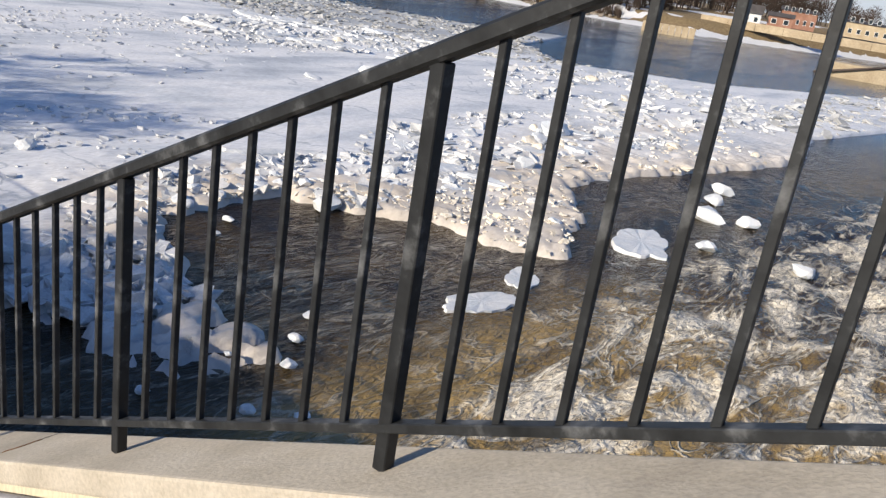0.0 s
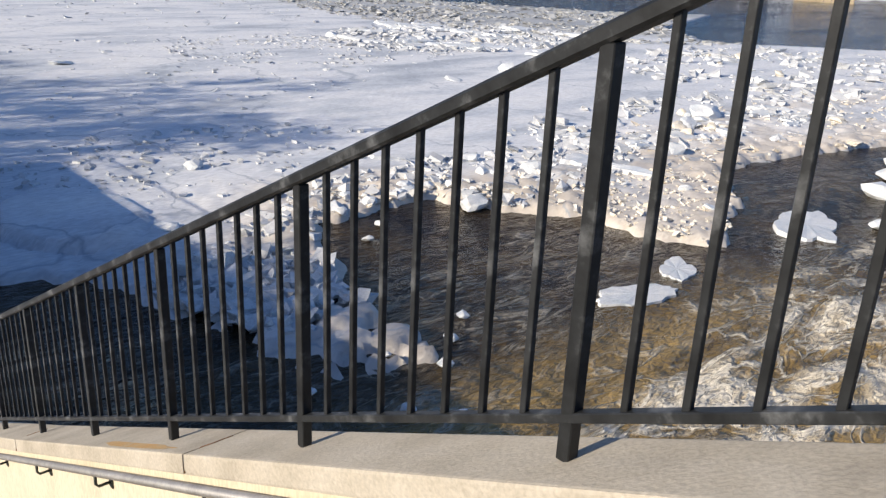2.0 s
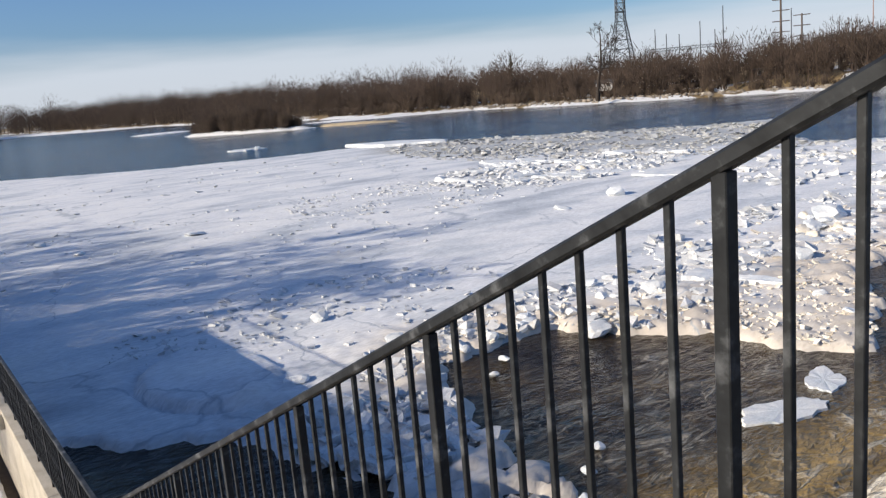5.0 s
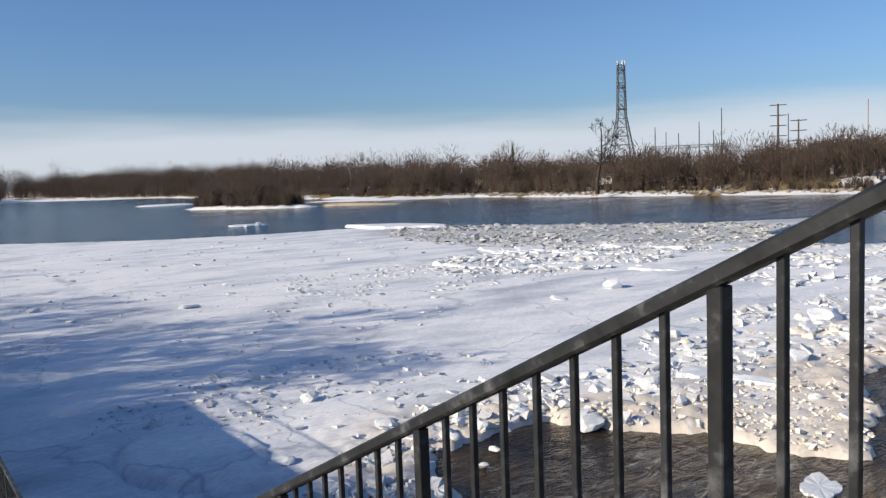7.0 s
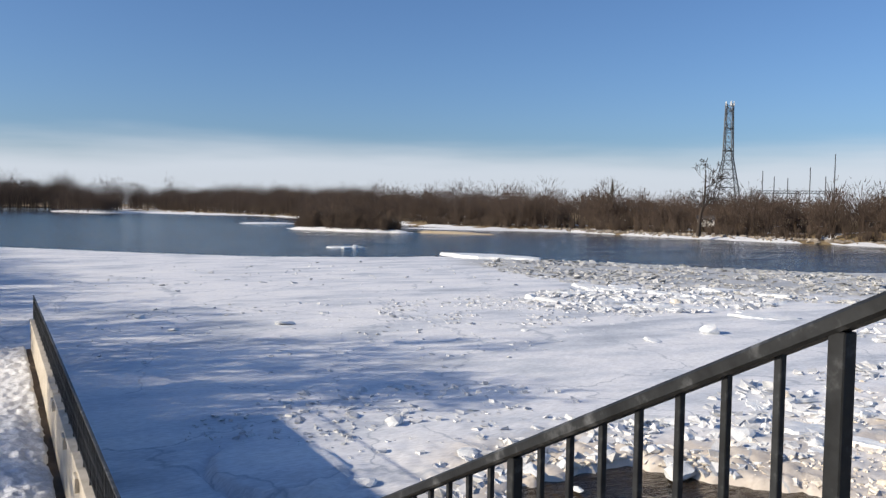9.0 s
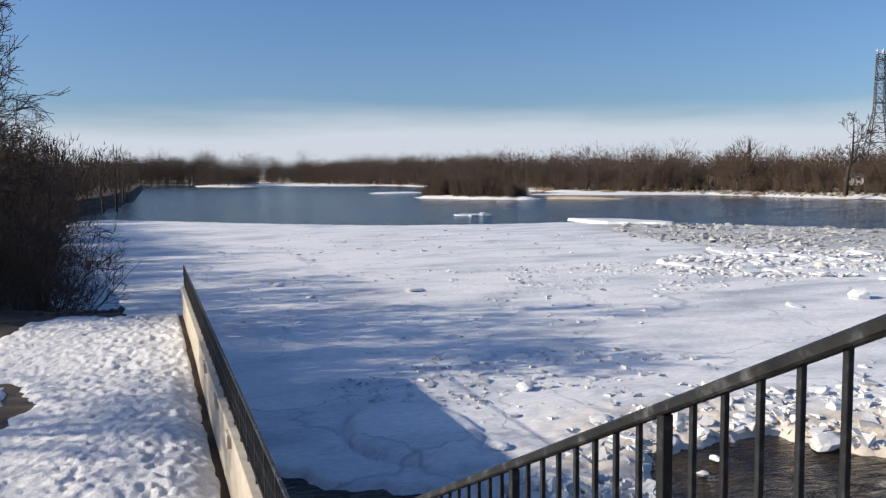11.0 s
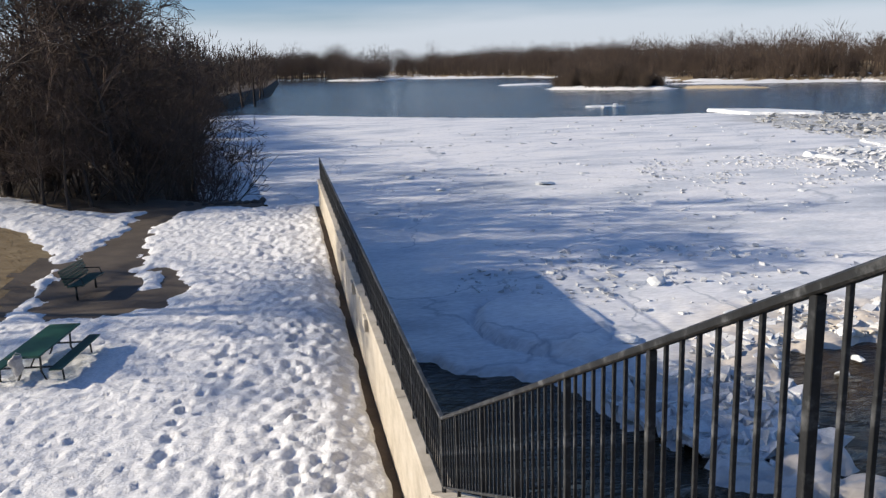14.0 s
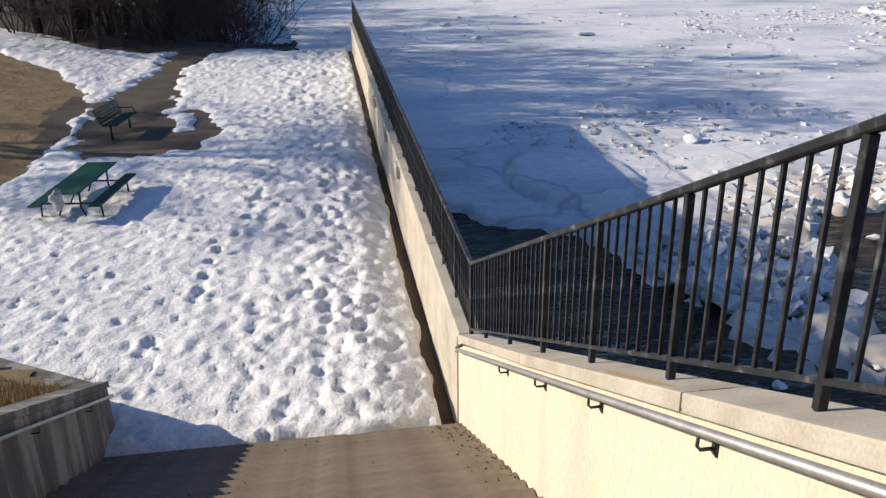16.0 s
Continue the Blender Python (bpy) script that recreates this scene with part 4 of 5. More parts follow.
def woods(name, label, places, mat, height, wide, twigs, thick, seed, bushy=False):
    """Many far bare trees joined into one mesh: a tapered stem and a crown of fine upswept twigs each."""
    g = np.random.default_rng(seed)
    P = np.array(places)
    n, m = len(P), twigs + 1
    H = (height * P[:, 3] * (0.72 + 0.55 * vnoise(P[:, 0] * 0.06, P[:, 1] * 0.06, seed)))[:, None]
    v = g.normal(size=(n, m, 3))
    v /= np.linalg.norm(v, axis=2, keepdims=True)
    r = g.random((n, m)) ** 0.42 * (0.8 + 0.35 * g.random((n, 1)))
    squash = wide * g.uniform(0.75, 1.3, (n, 1))
    tip = np.stack([v[..., 0] * r * H * squash, v[..., 1] * r * H * squash, (0.58 + 0.42 * v[..., 2] * r) * H], -1)
    pull = g.uniform(0.2, 0.75, (n, m)) if bushy else g.uniform(0.55, 0.85, (n, m))
    foot = tip * pull[..., None]
    foot[..., 2] = tip[..., 2] * g.uniform(0.0, 0.75, (n, m)) if bushy else np.maximum(tip[..., 2] - g.uniform(0.03, 0.15, (n, m)) * H, 0.08 * H)
    tip[:, 0] = np.stack([g.uniform(-0.06, 0.06, n) * H[:, 0], g.uniform(-0.06, 0.06, n) * H[:, 0], 0.85 * H[:, 0]], -1)
    foot[:, 0] = (0, 0, -0.4)
    w = np.full((n, m), thick) * g.uniform(0.6, 1.4, (n, m))
    w[:, 0] = thick * 2.6
    o = P[:, None, :3]
    corner = [foot + np.stack([w * math.cos(a), w * math.sin(a), 0 * w], -1) + o for a in (0.3, 2.4, 4.5)]
    V = np.stack(corner + [tip + o], 2).reshape(-1, 3)
    k = np.arange(n * m)[:, None, None] * 4
    F = (np.array([(0, 1, 3), (1, 2, 3), (2, 0, 3)])[None] + k).reshape(-1, 3)
    me = mesh_of(name, ((V - np.array(EYE)) * RS + np.array(EYE)).tolist(), F.tolist(), mat, True)
    return thing(name, label, "woodland", kind="stuff", me=me)


def far_z(x, y):
    return float(far_height(np.array([float(x)]), np.array([float(y)]))[0][0])


rng = random.Random(23)


def stand(n, y0, y1, near, deep, low, high):
    """Places for n trees along the far shore between y0 and y1."""
    rows = []
    for _ in range(n):
        y = rng.uniform(y0, y1)
        x = float(far_shore(y)) + near + deep * rng.random() ** 1.4
        rows.append((x, y, far_z(x, y), rng.uniform(low, high)))
    return rows


def copse(n, x, y, a, b, turn, low, high):
    """Places for n trees in a slanted oval."""
    rows = []
    for _ in range(n):
        t, r = rng.uniform(0, 6.283), math.sqrt(rng.random())
        p = Matrix.Rotation(radians(turn), 3, "Z") @ Vector((a * r * math.cos(t), b * r * math.sin(t), 0))
        rows.append((x + p.x, y + p.y, 0.4, rng.uniform(low, high)))
    return rows


shore = stand(560, 92, 335, 10, 80, 0.5, 1.0) + stand(90, 92, 335, 16, 70, 1.0, 1.22) + [(x + 40, y, z, s) for x, y, z, s in stand(130, -40, 88, 60, 110, 0.55, 0.95)] + stand(170, 80, 150, 50, 110, 0.7, 1.2)
woods("far_wood", "bare brown riverside woodland on the far bank", shore, FAR_TWIG, 13.2, 0.42, 190, 0.09, 301)
horizon = stand(560, 320, 900, 4, 100, 0.9, 1.45) + stand(70, 320, 900, 10, 90, 1.45, 1.75) + [(rng.uniform(-60, -6), rng.uniform(150, 710), 1.0, rng.uniform(1.0, 1.4)) for _ in range(200)]
horizon += [(rng.uniform(-200, 330), rng.uniform(760, 1000), 1.0, rng.uniform(1.6, 2.3)) for _ in range(480)]
horizon += [(rng.uniform(-40, 60), rng.uniform(700, 960), 1.0, rng.uniform(1.5, 2.2)) for _ in range(260)]
woods("distant_wood", "grey-brown bare woodland along the horizon", horizon, FAR_TWIG, 12.5, 0.44, 150, 0.12, 311)
brush = stand(560, 92, 292, 5, 36, 0.5, 1.25) + stand(240, 290, 770, 5, 30, 1.3, 2.2) + copse(190, 95.5, 235, 22, 5.5, -63, 0.8, 1.75)
woods("far_brush", "reddish brown brush along the far shore", brush, BRUSH, 4.6, 0.42, 90, 0.04, 321, True)
woods("island_wood", "bare trees on low river islands", copse(110, 58, 640, 52, 18, -80, 0.9, 1.3) + copse(16, 93, 238, 16, 4, -63, 0.5, 0.75), FAR_TWIG, 13.0, 0.42, 170, 0.10, 331)
LONE = (math.sin(radians(45.65)), math.cos(radians(45.65)))
lone = tree_meshes("tree", 341, 20.0, 4, 1, (3, 4), 0.045, 0.55, bark=BARK, twig=BARK)
plant("tree", lone, "large bare spreading tree on the far shore", "tree", "", RIVER @ pose(-1.5 + 238 * LONE[0], -9.3 + 238 * LONE[1], 1.2))


# ---- far structures ----
def polar(az, dist):
    return -1.5 + dist * math.sin(radians(az)), -9.3 + dist * math.cos(radians(az))


def struts(name, pairs, r, mat, sides=4):
    V, F = [], []
    for a, b in pairs:
        v, f = tube([a, b], [r, r], sides)
        o = len(V)
        V += v
        F += [tuple(i + o for i in q) for q in f]
    return mesh_of(name, V, F, mat, True)


def build_pylon():
    x, y = polar(47.35, 300)
    t = thing("lattice_tower", "tall grey steel lattice transmission tower", "power tower", m=RIVER @ pose(x, y, 2.0, 0, 0, 30) @ Matrix.Scale(0.77, 4))
    H, half = 55.0, lambda z: 6.9 - 5.0 * min(z / 31.0, 1.0) - 0.5 * max(z - 31, 0) / 24
    for sx, sy in ((1, 1), (-1, 1), (-1, -1), (1, -1)):
        zs = [0, 31, H]
        part("leg", struts("leg", [((sx * half(a), sy * half(a), a), (sx * half(b), sy * half(b), b)) for a, b in zip(zs, zs[1:])], 0.24, TOWER), t)
    zs = [0, 7, 13, 18, 22, 26, 30, 34, 38, 42, 46, 50, 54]
    for face in range(4):
        pairs = []
        for a, b in zip(zs, zs[1:]):
            ha, hb = half(a), half(b)
            c = [((-ha, ha), (ha, ha), (-hb, hb), (hb, hb)), ((ha, ha), (ha, -ha), (hb, hb), (hb, -hb)), ((ha, -ha), (-ha, -ha), (hb, -hb), (-hb, -hb)), ((-ha, -ha), (-ha, ha), (-hb, -hb), (-hb, hb))][face]
            pairs += [((*c[0], a), (*c[3], b)), ((*c[1], a), (*c[2], b)), ((*c[2], b), (*c[3], b))]
        part("bracing", struts("bracing", pairs, 0.11, TOWER), t)
    for z in (34.0, 43.5, 51.0):
        h = half(z)
        for s in (1, -1):
            part("crossarm", struts("crossarm", [((s * h, h, z), (s * 5.8, 0, z + 0.3)), ((s * h, -h, z), (s * 5.8, 0, z + 0.3)), ((s * h, 0, z + 2), (s * 5.8, 0, z + 0.3))], 0.2, TOWER), t)
            part("insulator", struts("insulator", [((s * 5.7, 0, z + 0.3), (s * 5.7, 0, z - 1.8))], 0.16, TOWER, 6), t)
    for k in range(5):
        part("antenna", box("antenna", (0.5, 0.3, 2.0), WHITE, 0.05, (1.9 * math.cos(k * 1.26), 1.9 * math.sin(k * 1.26), H - 0.2)), t, "pale antenna panel")


def build_pole(az, dist, top, arms=0, r=0.35, label="slim grey lightning mast", mat=None, base=3.0):
    x, y = polar(az, dist)
    t = thing("utility_pole" if arms else "mast", label, "pole", "substation poles", m=RIVER @ pose(x, y, base, 0, 0, 90 - az))
    v, f = tube([(0, 0, 0), (0, 0, top - base)], [r, r * 0.6], 8)
    part("shaft", mesh_of("shaft", v, f, mat or POLE), t)
    for k in range(arms):
        z = top - base - 0.4 - 3.4 * k
        part("crossarm", struts("crossarm", [((0, -2.6, z), (0, 2.6, z))], 0.16, mat or POLE), t)


build_pylon()
z_at = lambda el, d: 8 + d * math.tan(radians(el))
build_pole(57.1, 300, z_at(3.64, 300), 4, 0.5, "brown steel power pole with crossarms")
build_pole(58.3, 310, z_at(2.61, 310), 3, 0.42, "brown power pole with short crossarms")
for az, el in ((53.7, 3.6), (52.3, 2.78), (49.5, 2.55), (50.2, 2.2), (51.0, 2.1), (53.2, 2.2), (57.7, 3.0)):
    build_pole(az, 330, z_at(el, 330), 0, 0.26, mat=TOWER)
build_pole(62.2, 480, z_at(3.6, 480), 0, 0.3, "thin red and white radio mast", mat=BRICK)
build_pole(56.4, 250, z_at(0.9, 250), 0, 0.2, "pale wooden utility pole", mat=SAND, base=2)


def build_gantry(az, dist, width, height, base):
    x, y = polar(az, dist)
    g = thing("substation_gantry", "grey steel substation gantry", "substation", "substation gantries", m=RIVER @ pose(x, y, base, 0, 0, -az))
    n = int(width / 6)
    for k in range(n + 1):
        u = -width / 2 + width * k / n
        part("column", struts("column", [((u - 0.4, 0, 0), (u - 0.4, 0, height)), ((u + 0.4, 0, 0), (u + 0.4, 0, height))] +
                              [((u - 0.4, 0, z), (u + 0.4, 0, z + 1.2)) for z in np.arange(0, height - 1, 1.2)], 0.10, TOWER), g)
    for z in (height, height * 0.62):
        part("beam", struts("beam", [((-width / 2, 0, z), (width / 2, 0, z)), ((-width / 2, 0, z - 0.9), (width / 2, 0, z - 0.9))] +
                            [((u, 0, z - 0.9), (u + 1.2, 0, z)) for u in np.arange(-width / 2, width / 2 - 1, 1.2)], 0.10, TOWER), g)


for az, d, w, h in ((62.5, 270, 34, 9), (61.2, 285, 30, 8), (63.5, 292, 40, 10), (51.6, 310, 26, 11)):
    build_gantry(az, d, w, h, 4.0)


def build_house(az, dist, size, base, wall_mat, label, roof=1.6, rows=1, cols=4, turn=0):
    x, y = polar(az, dist)
    h = thing("building", label, "building", "far buildings", m=RIVER @ pose(x, y, base, 0, 0, -az + turn))
    w, d, z = size
    part("wall", box("wall", (w, d, z), wall_mat, 0.03, (0, 0, z / 2)), h)
    bm = bmesh.new()
    a = [bm.verts.new(p) for p in ((-w / 2 - 0.4, -d / 2 - 0.4, z), (w / 2 + 0.4, -d / 2 - 0.4, z), (w / 2 + 0.4, d / 2 + 0.4, z), (-w / 2 - 0.4, d / 2 + 0.4, z))]
    b = [bm.verts.new((-w / 2 - 0.4, 0, z + roof)), bm.verts.new((w / 2 + 0.4, 0, z + roof))]
    for f in ((a[0], a[1], b[1], b[0]), (a[2], a[3], b[0], b[1]), (a[0], b[0], a[3]), (a[1], a[2], b[1]), (a[3], a[2], a[1], a[0])):
        bm.faces.new(f)
    part("roof", bm_mesh("roof", bm, ROOF), h)
    for r in range(rows):
        for c in range(cols):
            u = -w / 2 + w * (c + 0.5) / cols
            q = part("window", box("window", (w / cols * 0.45, 0.12, 1.3), WHITE, 0.0, (u, -d / 2, 1.8 + 3 * r)), h)
            part("pane", box("pane", (w / cols * 0.38, 0.06, 1.1), PANE, 0.0, (u, -d / 2 - 0.05, 1.8 + 3 * r)), q)


build_house(70.5, 235, (4.5, 4.5, 3.2), 3.6, WHITE, "small white house among bare trees", 2.2, 1, 2)
build_house(73.2, 250, (9, 6, 4.4), 4.5, BRICK, "red-brown brick building with a low roof", 0.8, 2, 5)
build_house(72.2, 238, (6, 5, 3.0), 4.0, BRICK, "low red brick outbuilding by the terrace", 1.0, 1, 2)
build_house(77.2, 262, (20, 8, 4.0), 4.5, SAND, "long tan building above the terrace", 0.6, 2, 9)
build_house(46.1, 262, (5, 4, 2.2), 3.0, WHITE, "white shed behind the shore trees", 1.2, 1, 2)
build_house(56.3, 246, (7, 5, 2.6), 3.0, POLE, "brown shed on the shore slope", 0.4, 1, 2)
for az0, az1, dist, h, base in ((64.0, 67.4, 192, 2.4, -0.4), (67.5, 81, 232, 2.0, 2.6)):
    (x0, y0), (x1, y1) = polar(az0, dist), polar(az1, dist)
    w = thing("stone_wall", "tan stone bank wall on the far shore", "wall", "far bank walls", m=RIVER @ pose((x0 + x1) / 2, (y0 + y1) / 2, base, 0, 0, math.degrees(math.atan2(y1 - y0, x1 - x0))))
    n = 8
    ln = math.hypot(x1 - x0, y1 - y0)
    for k in range(n):
        part("panel", box("panel", (ln / n - 0.08, 0.8, h), SAND, 0.05, (-ln / 2 + ln * (k + 0.5) / n, 0, h / 2)), w)
x, y = polar(78.2, 150)
pier = thing("pier", "tan stone pier with a dark sloping beam", "pier", m=RIVER @ pose(x, y, -0.5, 0, 0, -70))
part("body", box("body", (16, 5, 2.6), SAND, 0.15, (0, 0, 1.3)), pier)
part("beam", tube_mesh("beam", [(-9, -3, 0.6), (2, -2.6, 3.2)], 0.2, POLE, 6), pier)
x, y = polar(40.0, 390)
spire = thing("conifer", "dark narrow conifer above the woods", "tree", m=RIVER @ pose(x, y, 3))
part("trunk", tube_mesh("trunk", [(0, 0, 0), (0, 0, 17)], 0.3, BARK, 6), spire)
V, F = [], []
rr = random.Random(3)
for k in range(260):
    z = 5 + 13.5 * rr.random()
    a, ln = rr.uniform(0, 6.28), (19.2 - z) * 0.22 * rr.uniform(0.6, 1.1)
    v, f = tube([(0, 0, z), (ln * math.cos(a), ln * math.sin(a), z - 0.25 * ln)], [0.22, 0.05], 3)
    o = len(V)
    V += v
    F += [tuple(i + o for i in q) for q in f]
part("needles", mesh_of("needles", V, F, CONIFER, True), spire)


# ---- loose ice on the river ----
blocks = [lump(k) for k in range(10)]
block_me = [mesh_of("ice_block", v, f, ICE_BLOCK, True) for v, f in blocks]
foam_me = [mesh_of("ice_block", *lump(30 + k, 0.34, 0.8), FOAM_ICE, True) for k in range(5)]
rng = random.Random(41)


def ice_block(x, y, size, sink=0.3, flat=1.0, tan=False, label="", floating=False):
    me = rng.choice(foam_me if tan else block_me)
    base = -0.14 if floating else 0.05
    thing("ice_block", label or ("tan frozen foam lump on broken river ice" if tan else "white broken ice block lying on the river ice"), "ice block", "river ice blocks",
          m=RIVER @ pose(x, y, base + size * flat * (0.35 - sink), rng.uniform(-14, 14), rng.uniform(-14, 14), rng.uniform(0, 360)) @ Matrix.Diagonal((size * rng.uniform(0.85, 1.2), size * rng.uniform(0.8, 1.1), size * flat, 1)), me=me)


for x, y, s, flat in ((39.3, 29.3, 1.5, 0.9), (39.3, 49.9, 1.4, 0.7), (11.3, 17.8, 0.8, 0.7), (15.4, 43.7, 1.5, 0.35), (13.9, 10.9, 0.58, 0.9), (12.6, 10.6, 0.5, 0.8),
                      (16.7, 11.3, 0.5, 0.8), (19.6, 11.6, 0.55, 0.8), (21.6, 11.0, 1.1, 0.5), (37.5, 13.4, 1.9, 0.6), (34.5, 12.4, 1.2, 0.6), (11.8, 13.4, 0.8, 0.4), (7.7, 12.3, 0.8, 0.4),
                      (7.2, 50.3, 1.0, 0.5), (8.3, 43.6, 0.75, 0.5), (19.7, 47.7, 0.85, 0.35), (33.4, 28.2, 1.3, 0.25), (17.5, 10.9, 0.6, 0.8), (15.3, 11.2, 0.6, 0.7), (20.5, 9.4, 0.7, 0.6)):
    ice_block(x, y, s, 0.15, flat)
for x, y, s in ((16.8, 9.0, 1.1), (9.8, 2.5, 0.4), (10.8, 3.2, 0.34), (8.9, 1.7, 0.36), (9.6, 5.2, 0.3), (7.2, 0.8, 0.36), (7.8, 0.0, 0.36), (6.1, 2.4, 0.3), (35.9, 3.1, 1.1), (31.4, 0.3, 1.0), (27.3, -3.2, 0.9), (30.5, 1.6, 1.4), (13.2, 9.4, 0.4), (12.1, 8.6, 0.35), (26.4, 0.0, 0.8), (33.5, 2.6, 1.0)):
    ice_block(x, y, s, 0.12, 0.75, label="rounded white ice block afloat in brown water", floating=True)


def scatter(n, cx, cy, rx, ry, lo, hi, tan=0.0, flat=(0.4, 0.9)):
    for _ in range(n):
        a, r = rng.uniform(0, 6.283), math.sqrt(rng.random())
        x, y = cx + rx * r * math.cos(a), cy + ry * r * math.sin(a)
        if inside(ICE_EDGE, np.array([x]), np.array([y]))[0] < 0.5:
            continue
        ice_block(x, y, lo + (hi - lo) * rng.random() ** 2.2, 0.2, rng.uniform(*flat), rng.random() < tan)


scatter(36, 18, 11.0, 8, 2.6, 0.2, 0.8, 0.15)
scatter(30, 22.0, 5.6, 4.2, 3.6, 0.18, 0.6, 0.75)
scatter(36, 34, 13, 9, 3.2, 0.3, 1.3, 0.3)
scatter(28, 42, 9.5, 14, 4.5, 0.3, 1.2, 0.45)
scatter(36, 50, 46, 11, 9, 0.3, 1.5, 0.05, (0.2, 0.7))
scatter(24, 30, 42, 12, 12, 0.15, 0.7, 0.0, (0.2, 0.5))
scatter(18, 16, 40, 14, 12, 0.15, 0.6, 0.0, (0.2, 0.5))
scatter(26, 6.5, 6.5, 3.2, 5.0, 0.15, 0.5, 0.0)
scatter(14, 60, 20, 12, 10, 0.4, 1.4, 0.2)


def plate(x, y, w, l, t, turn, tilt, label, floating=True, name="ice_floe"):
    """A flat broken slab with an uneven outline."""
    bm = bmesh.new()
    n = 34
    top, low = [], []
    sd = rng.uniform(0, 90)
    for k in range(n):
        a = 2 * math.pi * k / n
        r = 1 + 0.42 * noise.noise((math.cos(a) * 1.5 + sd, math.sin(a) * 1.5, 0)) + 0.16 * noise.noise((math.cos(a) * 5 + sd, math.sin(a) * 5, 3)) + rng.uniform(-0.06, 0.06)
        p = Vector((math.cos(a) * r * w / 2, math.sin(a) * r * l / 2, 0))
        top.append(bm.verts.new(p * 0.97 + Vector((0, 0, t + rng.uniform(-0.02, 0.02)))))
        low.append(bm.verts.new(p))
    mid = bm.verts.new((0, 0, t * 1.05))
    for k in range(n):
        j = (k + 1) % n
        bm.faces.new((low[k], low[j], top[j], top[k]))
        bm.faces.new((top[k], top[j], mid))
    thing(name, label, "ice floe", "ice floes", m=RIVER @ pose(x, y, -0.22 if floating else 0.03, tilt, tilt * 0.6, turn), me=bm_mesh(name, bm, ICE_BLOCK))


plate(24.6, 1.6, 3.6, 2.0, 0.16, 20, 1, "white flat ice floe in the dark channel")
plate(15.2, 1.5, 2.4, 1.1, 0.12, -15, 1, "thin slushy ice floe at the pool's edge")
plate(17.6, 1.9, 1.6, 0.9, 0.12, 30, 1, "thin slushy ice floe at the pool's edge")
plate(57.4, 138.5, 7.0, 6.5, 0.2, 5, 0, "long white ice floe drifting in open water")
plate(59.0, 137.2, 0.9, 0.9, 0.6, 5, 6, "upright white ice piece on a drifting floe")
plate(66.5, 100.0, 16, 5.5, 0.45, -52, 1, "large raised white slab at the ice edge", False)
plate(19.5, 14.5, 4.5, 0.8, 0.1, -20, 2, "tilted thin slab of river ice", False)
for x, y, w, l, t, turn, tilt in ((47.5, 39.8, 10, 1.5, 0.15, -31, 3), (54.2, 48.6, 6.5, 1.2, 0.17, -58, 4), (49.0, 33.2, 5.5, 2.0, 0.20, -42, 5), (45.6, 46.5, 5, 1.0, 0.15, -35, -6), (51.5, 56.8, 4.0, 1.4, 0.20, -50, 7)):
    plate(x, y, w, l, t, turn, tilt, "long broken slab lying across the ice jam", False)
for k in range(26):
    a, r = rng.uniform(0, 6.28), math.sqrt(rng.random())
    plate(51 + 12 * r * math.cos(a), 46 + 9 * r * math.sin(a), rng.uniform(1.2, 5), rng.uniform(0.6, 1.6), rng.uniform(0.12, 0.3), -40 + rng.uniform(-25, 25), rng.uniform(-9, 9), "tilted slab in the ice jam", False)
for k in range(16):
    plate(rng.uniform(22, 44), rng.uniform(8, 14), rng.uniform(0.8, 2.4), rng.uniform(0.5, 1.2), rng.uniform(0.1, 0.2), rng.uniform(0, 180), rng.uniform(-10, 10), "tilted slab among the broken ice", False)


def rubble(name, label, mat, zones, seed):
    """Countless small angular chips of ice, joined. A zone: number, middle, reach, sizes, flatness."""
    g = np.random.default_rng(seed)
    cube = np.array([(x, y, z) for x in (-0.5, 0.5) for y in (-0.5, 0.5) for z in (-0.5, 0.5)])
    quads = np.array([(0, 1, 3, 2), (4, 6, 7, 5), (0, 4, 5, 1), (2, 3, 7, 6), (0, 2, 6, 4), (1, 5, 7, 3)])
    Vs, Fs, o = [], [], 0
    for n, cx, cy, rx, ry, lo, hi, flat in zones:
        a, r = g.uniform(0, 6.283, n), np.sqrt(g.random(n))
        x, y = cx + rx * r * np.cos(a), cy + ry * r * np.sin(a)
        ok = inside(ICE_EDGE, x, y) > 0.25
        # bunch the chips into drifts
        ok &= fbm(x * 0.35, y * 0.35, seed) + 0.25 * g.random(n) > -0.02
        x, y = x[ok], y[ok]
        n = len(x)
        size = lo + (hi - lo) * g.random(n) ** 2.5
        v = cube[None] * (1 + g.uniform(-0.75, 0.55, (n, 8, 3)))
        v = v * np.stack([size * g.uniform(0.7, 1.5, n), size, size * flat * g.uniform(0.6, 1.3, n)], 1)[:, None]
        t, lean = g.uniform(0, 6.283, n), g.uniform(-0.6, 0.6, n)
        z = v[:, :, 2] + v[:, :, 0] * lean[:, None]
        X = v[:, :, 0] * np.cos(t)[:, None] - v[:, :, 1] * np.sin(t)[:, None] + x[:, None]
        Y = v[:, :, 0] * np.sin(t)[:, None] + v[:, :, 1] * np.cos(t)[:, None] + y[:, None]
        co = np.stack([X, Y, z + 0.06 + (size * flat * 0.2)[:, None]], -1).reshape(-1, 3)
        Vs.append((co - np.array(EYE)) * RS + np.array(EYE))
        Fs.append((quads[None] + (np.arange(n) * 8)[:, None, None]).reshape(-1, 4) + o)
        o += 8 * n
    V, F = np.concatenate(Vs), np.concatenate(Fs)
    thing(name, label, "ice rubble", kind="stuff", me=mesh_of(name, V.tolist(), [tuple(q) for q in F.tolist()], mat, True))


